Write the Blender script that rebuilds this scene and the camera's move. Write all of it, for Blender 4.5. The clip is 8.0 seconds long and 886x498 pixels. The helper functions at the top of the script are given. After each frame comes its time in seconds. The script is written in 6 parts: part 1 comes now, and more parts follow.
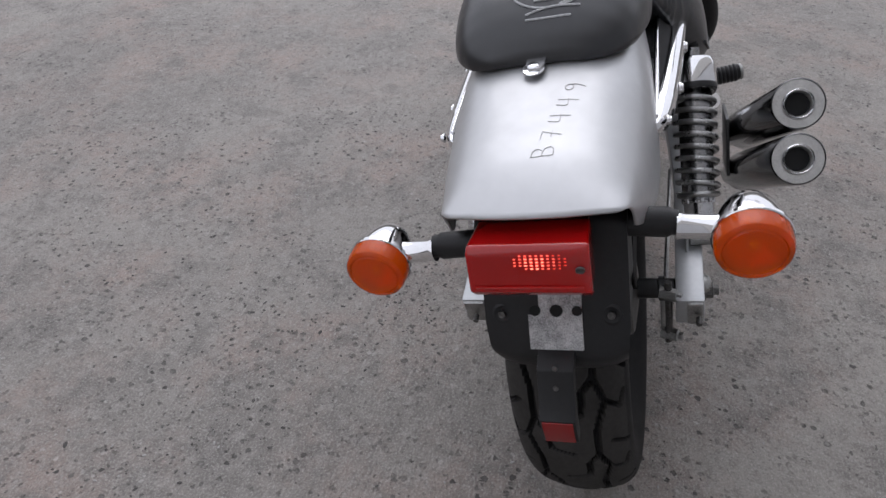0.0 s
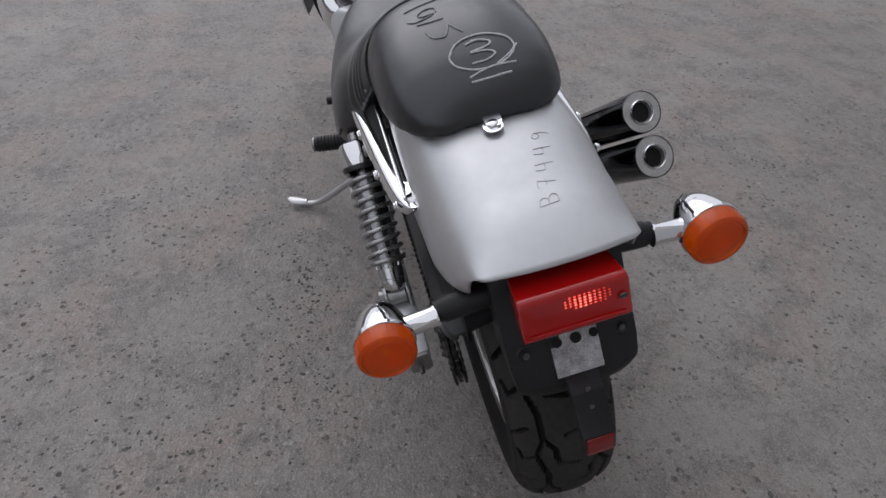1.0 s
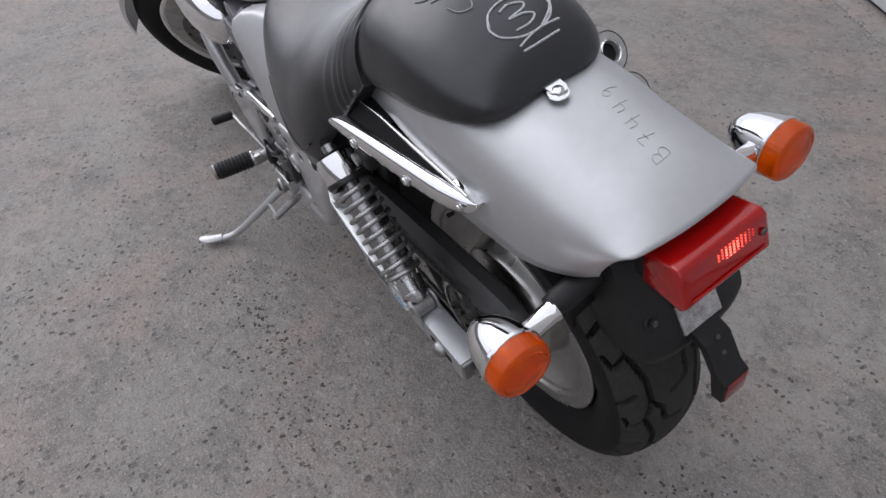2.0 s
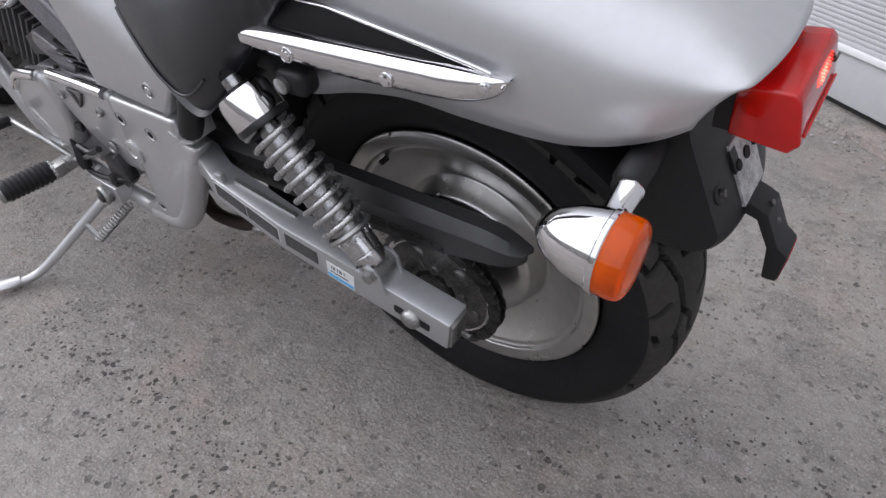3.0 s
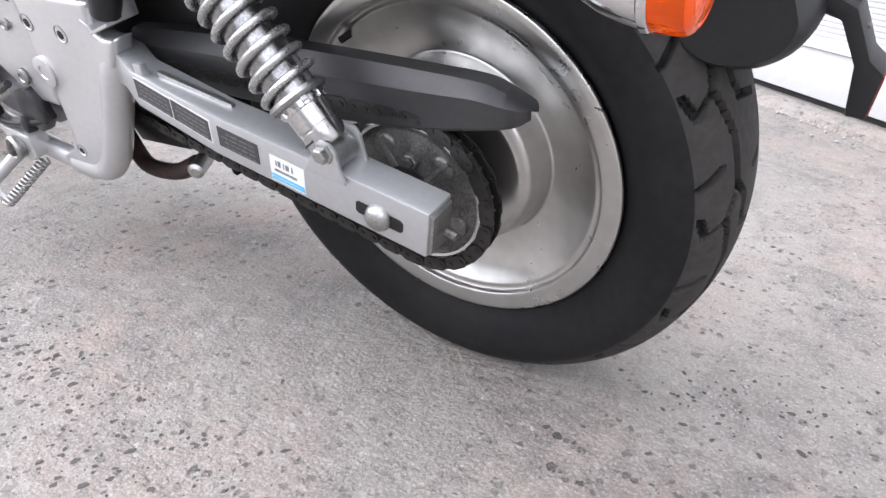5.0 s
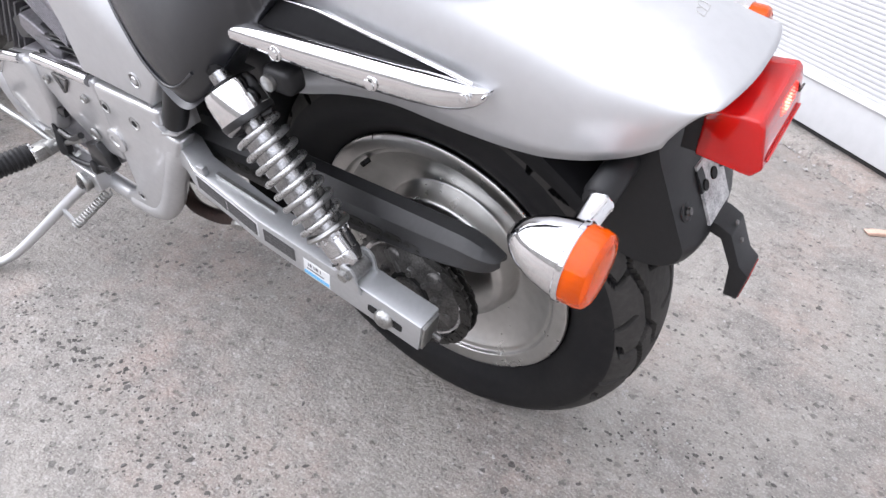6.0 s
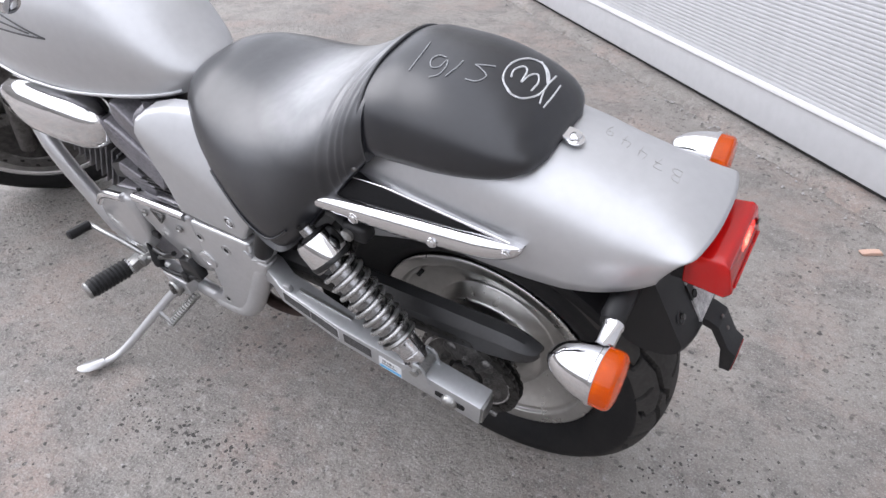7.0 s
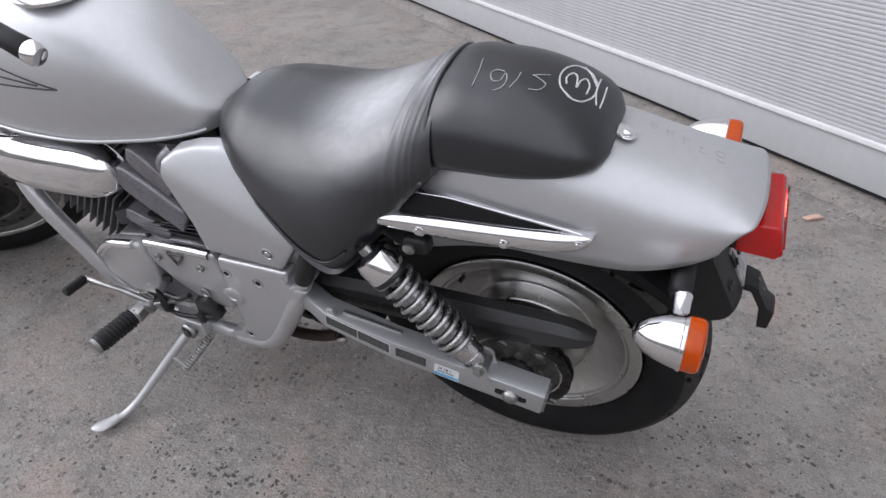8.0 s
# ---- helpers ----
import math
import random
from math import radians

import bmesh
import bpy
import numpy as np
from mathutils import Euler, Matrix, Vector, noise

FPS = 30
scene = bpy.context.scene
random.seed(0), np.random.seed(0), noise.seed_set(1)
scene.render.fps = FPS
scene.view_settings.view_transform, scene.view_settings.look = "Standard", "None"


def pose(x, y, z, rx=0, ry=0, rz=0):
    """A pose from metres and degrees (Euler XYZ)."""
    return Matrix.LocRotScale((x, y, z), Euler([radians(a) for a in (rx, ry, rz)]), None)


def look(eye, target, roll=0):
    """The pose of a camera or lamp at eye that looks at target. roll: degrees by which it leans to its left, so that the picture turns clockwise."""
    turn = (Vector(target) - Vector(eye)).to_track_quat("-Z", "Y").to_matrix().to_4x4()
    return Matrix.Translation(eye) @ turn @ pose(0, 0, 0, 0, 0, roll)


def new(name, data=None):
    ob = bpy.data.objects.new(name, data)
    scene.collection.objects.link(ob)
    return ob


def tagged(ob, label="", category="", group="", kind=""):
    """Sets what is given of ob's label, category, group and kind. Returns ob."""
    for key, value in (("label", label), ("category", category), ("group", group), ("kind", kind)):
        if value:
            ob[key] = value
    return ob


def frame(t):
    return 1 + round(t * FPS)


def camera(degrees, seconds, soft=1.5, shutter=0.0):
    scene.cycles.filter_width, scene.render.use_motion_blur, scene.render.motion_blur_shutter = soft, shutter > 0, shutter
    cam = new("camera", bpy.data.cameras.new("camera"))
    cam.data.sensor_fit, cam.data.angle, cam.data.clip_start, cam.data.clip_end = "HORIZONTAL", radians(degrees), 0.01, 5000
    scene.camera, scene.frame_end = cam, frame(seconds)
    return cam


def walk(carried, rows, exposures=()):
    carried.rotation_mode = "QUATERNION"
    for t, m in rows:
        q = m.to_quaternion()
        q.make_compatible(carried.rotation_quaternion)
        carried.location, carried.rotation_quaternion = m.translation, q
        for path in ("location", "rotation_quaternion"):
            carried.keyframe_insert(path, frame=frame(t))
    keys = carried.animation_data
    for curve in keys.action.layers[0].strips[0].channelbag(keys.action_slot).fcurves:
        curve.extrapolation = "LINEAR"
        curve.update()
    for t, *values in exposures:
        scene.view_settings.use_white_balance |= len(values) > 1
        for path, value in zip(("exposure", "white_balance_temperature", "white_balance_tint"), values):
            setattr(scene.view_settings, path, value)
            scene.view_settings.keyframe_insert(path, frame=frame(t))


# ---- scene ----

# ======== camera and walk ========
cam = camera(67.5, 8.0)
PATH = [
    (0.0, -0.8303, 0.0256, 1.0548, -75.24, -39.79, -0.40),
    (0.3, -0.8225, 0.1021, 1.0598, -83.12, -39.73, 0.04),
    (0.5, -0.8271, 0.1720, 1.0634, -88.37, -38.13, -1.12),
    (0.8, -0.8243, 0.2723, 1.0833, -99.13, -37.20, 1.76),
    (1.0, -0.8156, 0.3279, 1.0901, -104.31, -36.99, 2.42),
    (1.2, -0.7933, 0.3817, 1.0809, -107.90, -37.22, 2.95),
    (2.3, -0.5587, 0.6328, 1.0459, -129.01, -39.17, -4.26),
    (2.5, -0.5143, 0.6919, 1.0240, -136.52, -37.44, -2.11),
    (2.7, -0.4615, 0.7161, 0.9724, -142.65, -38.03, 0.53),
    (3.0, -0.3995, 0.6979, 0.8462, -146.12, -35.49, 1.60),
    (3.2, -0.3748, 0.6793, 0.7272, -148.66, -30.36, 2.73),
    (3.5, -0.3598, 0.6271, 0.6042, -150.55, -27.29, 1.49),
    (3.7, -0.3535, 0.6180, 0.5605, -150.97, -25.19, 1.09),
    (4.0, -0.3526, 0.6346, 0.5378, -150.23, -23.54, 0.91),
    (4.2, -0.3554, 0.6478, 0.5368, -149.35, -23.62, 1.04),
    (5.3, -0.3781, 0.6527, 0.5938, -148.41, -29.13, 2.75),
    (5.5, -0.3814, 0.6641, 0.6450, -148.89, -29.69, 3.59),
    (5.8, -0.3978, 0.6948, 0.7638, -149.42, -33.22, 5.45),
    (6.0, -0.4123, 0.7090, 0.8541, -148.27, -34.85, 5.76),
    (6.2, -0.4266, 0.7316, 0.9405, -147.70, -35.43, 4.50),
    (6.3, -0.4349, 0.7477, 0.9760, -146.72, -35.53, 3.14),
    (6.5, -0.4495, 0.7755, 1.0381, -145.49, -35.91, 1.58),
    (6.8, -0.4491, 0.7963, 1.0856, -145.24, -35.42, 0.17),
    (7.0, -0.4232, 0.8111, 1.0899, -146.04, -34.43, -0.81),
    (7.2, -0.3902, 0.8368, 1.1037, -145.73, -33.08, -3.17),
    (7.5, -0.3447, 0.8715, 1.1089, -149.23, -33.48, -3.65),
    (7.8, -0.2963, 0.9131, 1.1098, -151.23, -33.73, -2.65),
    (8.0, -0.2598, 0.9621, 1.1085, -155.07, -33.03, -2.79),
]
EXPOSURES = [(t, stops, 6180, 15) for t, stops in ((0.0, -0.36), (0.5, -0.66), (1.2, -0.64), (2.5, -0.03), (3.0, 0.12), (3.5, 0.57), (4.2, 1.11), (5.5, 1.38), (6.0, 1.12), (6.5, 0.86), (7.0, 0.54), (7.5, 0.25), (8.0, 0.08))]
walk(cam, [(t, pose(x, y, z, 90 + pitch, 0, yaw) @ pose(0, 0, 0, 0, 0, roll)) for t, x, y, z, yaw, pitch, roll in PATH], EXPOSURES)

# ======== light: overcast sky ========
world = bpy.data.worlds.new("overcast_sky")
scene.world = world
world.use_nodes = True
wn, wl = world.node_tree.nodes, world.node_tree.links
sky = wn.new("ShaderNodeTexSky")
sky.sky_type, sky.sun_disc = "NISHITA", False
sky.sun_elevation, sky.sun_rotation = radians(42), radians(73)
grey = wn.new("ShaderNodeHueSaturation")
grey.inputs["Saturation"].default_value = 0.30
wl.new(sky.outputs[0], grey.inputs["Color"])
# cloud layer: brighter overhead than at the horizon, as under any overcast sky
way, split, rise, cloud, cover = (wn.new("ShaderNode" + k) for k in ("TexCoord", "SeparateXYZ", "MapRange", "MixRGB", "MixRGB"))
wl.new(way.outputs["Generated"], split.inputs[0])
wl.new(split.outputs["Z"], rise.inputs["Value"])
cloud.inputs["Color1"].default_value, cloud.inputs["Color2"].default_value = (9.0, 9.1, 9.3, 1), (11.4, 11.6, 11.9, 1)
wl.new(rise.outputs[0], cloud.inputs["Fac"])
cover.inputs["Fac"].default_value = 0.8
wl.new(grey.outputs[0], cover.inputs["Color1"])
wl.new(cloud.outputs[0], cover.inputs["Color2"])
wl.new(cover.outputs[0], wn["Background"].inputs["Color"])
wn["Background"].inputs["Strength"].default_value = 0.15
sun = new("sun", bpy.data.lights.new("sun", "SUN"))
sun.data.energy, sun.data.angle, sun.data.color = 1.4, radians(50), (1.0, 0.98, 0.95)
sun.matrix_world = look((6.4, 1.9, 6), (0, 0, 0), 0)


# ======== materials ========
def material(name, color, rough=0.5, metal=0.0, vary=0.0, scale=20.0, bump=0.0, bump_scale=200.0, coat=0.0, spec=0.5, second=None, rough_vary=0.0):
    """A Principled material with grain at two scales: 'vary' mixes towards 'second', 'bump' is relief depth."""
    m = bpy.data.materials.new(name)
    m.use_nodes = True
    n, l = m.node_tree.nodes, m.node_tree.links
    b = n["Principled BSDF"]
    b.inputs["Base Color"].default_value = (*color, 1)
    b.inputs["Roughness"].default_value, b.inputs["Metallic"].default_value = rough, metal
    b.inputs["Coat Weight"].default_value, b.inputs["Specular IOR Level"].default_value = coat, spec
    tc = n.new("ShaderNodeTexCoord")
    if vary or rough_vary:
        big, small, mix = n.new("ShaderNodeTexNoise"), n.new("ShaderNodeTexNoise"), n.new("ShaderNodeMix")
        big.inputs["Scale"].default_value, big.inputs["Detail"].default_value = scale, 6
        small.inputs["Scale"].default_value, small.inputs["Detail"].default_value = scale * 9, 4
        l.new(tc.outputs["Object"], big.inputs["Vector"])
        l.new(tc.outputs["Object"], small.inputs["Vector"])
        add = n.new("ShaderNodeMath")
        add.operation = "MULTIPLY_ADD"
        add.inputs[1].default_value = 0.5
        half = n.new("ShaderNodeMath")
        half.operation = "MULTIPLY"
        half.inputs[1].default_value = 0.5
        l.new(small.outputs["Fac"], half.inputs[0])
        l.new(big.outputs["Fac"], add.inputs[0])
        l.new(half.outputs[0], add.inputs[2])
        ramp = n.new("ShaderNodeMapRange")
        ramp.inputs["From Min"].default_value, ramp.inputs["From Max"].default_value = 0.36, 0.64
        l.new(add.outputs[0], ramp.inputs["Value"])
        if vary:
            mix.data_type = "RGBA"
            mix.inputs["A"].default_value = (*color, 1)
            mix.inputs["B"].default_value = (*(second or [c * (1 - vary) for c in color]), 1)
            l.new(ramp.outputs[0], mix.inputs["Factor"])
            l.new(mix.outputs["Result"], b.inputs["Base Color"])
        if rough_vary:
            rr = n.new("ShaderNodeMapRange")
            rr.inputs["To Min"].default_value, rr.inputs["To Max"].default_value = max(0.02, rough - rough_vary), rough + rough_vary
            l.new(ramp.outputs[0], rr.inputs["Value"])
            l.new(rr.outputs[0], b.inputs["Roughness"])
    if bump:
        t, bp = n.new("ShaderNodeTexNoise"), n.new("ShaderNodeBump")
        t.inputs["Scale"].default_value, t.inputs["Detail"].default_value = bump_scale, 5
        bp.inputs["Strength"].default_value, bp.inputs["Distance"].default_value = 1.0, bump
        l.new(tc.outputs["Object"], t.inputs["Vector"])
        l.new(t.outputs["Fac"], bp.inputs["Height"])
        l.new(bp.outputs["Normal"], b.inputs["Normal"])
    return m


SILVER = material("silver_paint", (0.53, 0.535, 0.545), 0.46, 0.74, 0.05, 8, coat=0.25, rough_vary=0.03)
SILVER_FRAME = material("silver_frame_paint", (0.50, 0.50, 0.505), 0.36, 0.6, 0.07, 14, coat=0.6, rough_vary=0.03)
ARM = material("swingarm_paint", (0.50, 0.51, 0.52), 0.38, 0.7, 0.08, 16, rough_vary=0.05, coat=0.3)
CHROME = material("chrome", (0.80, 0.80, 0.81), 0.07, 1.0, 0.05, 15, rough_vary=0.03)
STEEL = material("dull_steel", (0.45, 0.45, 0.44), 0.38, 1.0, 0.35, 40, rough_vary=0.12)
SPRING = material("grey_spring_steel", (0.46, 0.46, 0.455), 0.30, 0.85, 0.3, 40, rough_vary=0.1)
ALU = material("satin_aluminium", (0.80, 0.79, 0.77), 0.23, 1.0, 0.10, 5)
WHEEL = material("satin_wheel_alloy", (0.54, 0.535, 0.52), 0.31, 1.0, 0.16, 6, rough_vary=0.05)
DARK = material("greasy_dark_metal", (0.15, 0.145, 0.14), 0.42, 0.6, 0.7, 40, bump=0.0005, bump_scale=90, second=(0.045, 0.043, 0.041))
CHAINMAT = material("oily_chain_steel", (0.05, 0.048, 0.045), 0.42, 0.7, 0.5, 60)
VINYL = material("black_vinyl", (0.0080, 0.0090, 0.0125), 0.33, 0.0, 0.3, 12, bump=0.0001, bump_scale=1100, spec=0.80, rough_vary=0.05)
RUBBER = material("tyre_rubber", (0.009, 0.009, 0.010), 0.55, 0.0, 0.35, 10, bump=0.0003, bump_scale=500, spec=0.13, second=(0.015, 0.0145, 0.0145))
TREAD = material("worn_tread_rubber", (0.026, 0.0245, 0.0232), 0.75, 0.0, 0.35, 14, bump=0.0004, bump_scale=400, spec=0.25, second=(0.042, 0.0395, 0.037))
PLASTIC = material("black_plastic", (0.013, 0.013, 0.014), 0.48, 0.0, 0.3, 20, bump=0.0002, bump_scale=700, spec=0.35)
GUARD = material("grey_black_plastic", (0.022, 0.022, 0.023), 0.42, 0.0, 0.3, 20, bump=0.0002, bump_scale=700, spec=0.5)
MATT = material("matt_black", (0.007, 0.007, 0.008), 0.62, 0.0, 0.3, 20, bump=0.0001, bump_scale=500, spec=0.2)
BLACK = material("black_coat", (0.014, 0.014, 0.015), 0.35, 0.0, 0.3, 20)
HOLE = material("dark_void", (0.006, 0.006, 0.006), 0.9)
ENGINE = material("grey_engine_alloy", (0.30, 0.29, 0.31), 0.45, 0.7, 0.35, 22, bump=0.0003, bump_scale=300)
FIN = material("dark_fin_alloy", (0.20, 0.195, 0.205), 0.55, 0.5, 0.4, 30)
RUST = material("rusty_pipe", (0.045, 0.026, 0.022), 0.7, 0.4, 0.5, 35, bump=0.0008, bump_scale=90)
BLACKCHROME = material("dark_chrome", (0.16, 0.16, 0.165), 0.10, 1.0, 0.1, 15)
ENDPLATE = material("brushed_end_plate", (0.62, 0.61, 0.59), 0.5, 0.8, 0.3, 60)
CHALK = material("white_chalk", (0.62, 0.63, 0.64), 0.9, 0.0, 0.5, 300)
FAINT = material("faint_chalk", (0.36, 0.37, 0.38), 0.9, 0.0, 0.5, 300)
SCRATCH = material("grey_scratch", (0.34, 0.33, 0.31), 0.45, 0.6, 0.5, 200, second=(0.48, 0.475, 0.47))
PAPERW = material("scuffed_white_plate", (0.55, 0.55, 0.55), 0.6, 0.0, 0.5, 60, second=(0.16, 0.16, 0.16))
STICKER = material("white_sticker", (0.72, 0.73, 0.74), 0.45, 0.0, 0.15, 60)
BLUE = material("blue_print", (0.10, 0.38, 0.66), 0.45)
INK = material("grey_print", (0.16, 0.16, 0.17), 0.5)
PRINT = material("pale_print", (0.13, 0.13, 0.13), 0.5, 0.0, 0.4, 300)
SATIN = material("satin_chrome", (0.62, 0.62, 0.63), 0.20, 1.0, 0.25, 30, rough_vary=0.08)
DAMPER = material("dull_damper_body", (0.42, 0.42, 0.425), 0.26, 0.95, 0.6, 45, bump=0.0002, bump_scale=150)
DECAL = material("dark_decal", (0.05, 0.05, 0.052), 0.45, 0.2, 0.3, 80)
DOORMAT = material("grey_door_panel", (0.46, 0.465, 0.475), 0.45, 0.0, 0.08, 3, rough_vary=0.08)
DOORLIGHT = material("white_door_strip", (0.74, 0.74, 0.745), 0.5, 0.0, 0.08, 5)
WALLMAT = material("rendered_wall", (0.50, 0.49, 0.47), 0.85, 0.0, 0.2, 2, bump=0.002, bump_scale=60)
STONE = material("dark_loose_stone", (0.16, 0.152, 0.145), 0.9, 0.0, 0.6, 50, second=(0.070, 0.066, 0.063))
SPECK = material("dark_speck", (0.088, 0.083, 0.078), 0.9, 0.0, 0.6, 80, second=(0.045, 0.042, 0.040))
PALE = material("pale_loose_stone", (0.40, 0.39, 0.38), 0.85, 0.0, 0.5, 50, second=(0.27, 0.26, 0.25))
UNSEEN_WALL = material("unseen_wall", (0.40, 0.39, 0.37), 0.9, 0.0, 0.4, 1.5, bump=0.003, bump_scale=40)
CARD = material("torn_cardboard", (0.62, 0.42, 0.33), 0.8, 0.0, 0.3, 60)
SEAL = material("dark_door_seal", (0.02, 0.02, 0.02), 0.8)


def dusty_sheen_vinyl():
    """The saddle's cover: black vinyl, rubbed and dusty where one sits and along the crest of the seam, with its sheen
    painted in.
    """
    m = VINYL.copy()
    m.name = "rubbed_sheen_vinyl"
    n, l = m.node_tree.nodes, m.node_tree.links
    b = n["Principled BSDF"]
    tc, grain, cloud = n.new("ShaderNodeTexCoord"), n.new("ShaderNodeTexNoise"), n.new("ShaderNodeTexNoise")
    grain.inputs["Scale"].default_value, grain.inputs["Detail"].default_value = 60, 7
    cloud.inputs["Scale"].default_value, cloud.inputs["Detail"].default_value = 14, 5
    for t in (grain, cloud):
        l.new(tc.outputs["Object"], t.inputs["Vector"])

    def maths(kind, a, c):
        x = n.new("ShaderNodeMath")
        x.operation = kind
        for i, value in enumerate((a, c)):
            if isinstance(value, (int, float)):
                x.inputs[i].default_value = value
            else:
                l.new(value, x.inputs[i])
        return x.outputs[0]

    # soft pale patches: part dust, part sheen put into the base colour
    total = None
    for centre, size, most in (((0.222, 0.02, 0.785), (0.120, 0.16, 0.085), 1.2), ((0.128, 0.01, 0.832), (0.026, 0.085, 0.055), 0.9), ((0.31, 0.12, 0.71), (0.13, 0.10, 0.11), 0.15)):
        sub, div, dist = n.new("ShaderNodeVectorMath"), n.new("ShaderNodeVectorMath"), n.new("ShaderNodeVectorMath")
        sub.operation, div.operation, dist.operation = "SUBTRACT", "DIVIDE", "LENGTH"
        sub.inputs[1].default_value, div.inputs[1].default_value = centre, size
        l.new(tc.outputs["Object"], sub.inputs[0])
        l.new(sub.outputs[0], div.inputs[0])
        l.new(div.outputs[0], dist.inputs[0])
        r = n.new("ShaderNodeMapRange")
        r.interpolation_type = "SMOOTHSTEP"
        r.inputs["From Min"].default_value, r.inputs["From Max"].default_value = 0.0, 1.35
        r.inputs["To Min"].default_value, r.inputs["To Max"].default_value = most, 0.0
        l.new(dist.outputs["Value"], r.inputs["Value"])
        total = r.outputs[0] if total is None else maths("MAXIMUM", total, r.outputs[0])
    dust_sheen = maths("MULTIPLY", total, maths("ADD", maths("MULTIPLY", grain.outputs["Fac"], 0.45), maths("ADD", maths("MULTIPLY", cloud.outputs["Fac"], 0.35), 0.40)))
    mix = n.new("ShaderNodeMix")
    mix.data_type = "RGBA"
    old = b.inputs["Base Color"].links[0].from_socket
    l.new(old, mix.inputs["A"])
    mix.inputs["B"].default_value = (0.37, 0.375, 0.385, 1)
    l.new(dust_sheen, mix.inputs["Factor"])
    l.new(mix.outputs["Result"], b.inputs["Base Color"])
    return m


SADDLE = dusty_sheen_vinyl()


def lens_material(name, color, trans, glow=None, ripple=0.0002, rough=0.07, coat=0.0, spec=0.5):
    m = bpy.data.materials.new(name)
    m.use_nodes = True
    n, l = m.node_tree.nodes, m.node_tree.links
    b = n["Principled BSDF"]
    b.inputs["Base Color"].default_value = (*color, 1)
    b.inputs["Roughness"].default_value = rough
    b.inputs["Transmission Weight"].default_value = trans
    b.inputs["Specular IOR Level"].default_value = spec
    b.inputs["Coat Weight"].default_value, b.inputs["Coat Roughness"].default_value, b.inputs["Coat IOR"].default_value = coat, 0.04, 1.6
    tc, w, bp = n.new("ShaderNodeTexCoord"), n.new("ShaderNodeTexNoise"), n.new("ShaderNodeBump")
    w.inputs["Scale"].default_value = 160
    bp.inputs["Distance"].default_value = ripple
    l.new(tc.outputs["Object"], w.inputs["Vector"])
    l.new(w.outputs["Fac"], bp.inputs["Height"])
    l.new(bp.outputs["Normal"], b.inputs["Normal"])
    if glow:
        b.inputs["Emission Color"].default_value = (*glow[0], 1)
        b.inputs["Emission Strength"].default_value = glow[1]
    return m


AMBER = lens_material("amber_lens", (0.98, 0.140, 0.0002), 0.66, ripple=0.0004, spec=0.08)
RED = lens_material("red_lens", (0.70, 0.010, 0.009), 0.55, None, 0.0001, 0.04, 0.2, 0.40)
REDREFL = lens_material("red_reflector", (0.22, 0.006, 0.006), 0.0)
LAMP = lens_material("lit_bulb_facets", (0.9, 0.1, 0.08), 0.0, ((1.0, 0.085, 0.05), 2.2))
HOTLAMP = lens_material("hot_bulb_facets", (0.9, 0.1, 0.08), 0.0, ((1.0, 0.16, 0.10), 3.4))
DIMLAMP = lens_material("dim_bulb_facets", (0.6, 0.03, 0.02), 0.0, ((1.0, 0.04, 0.02), 0.9))


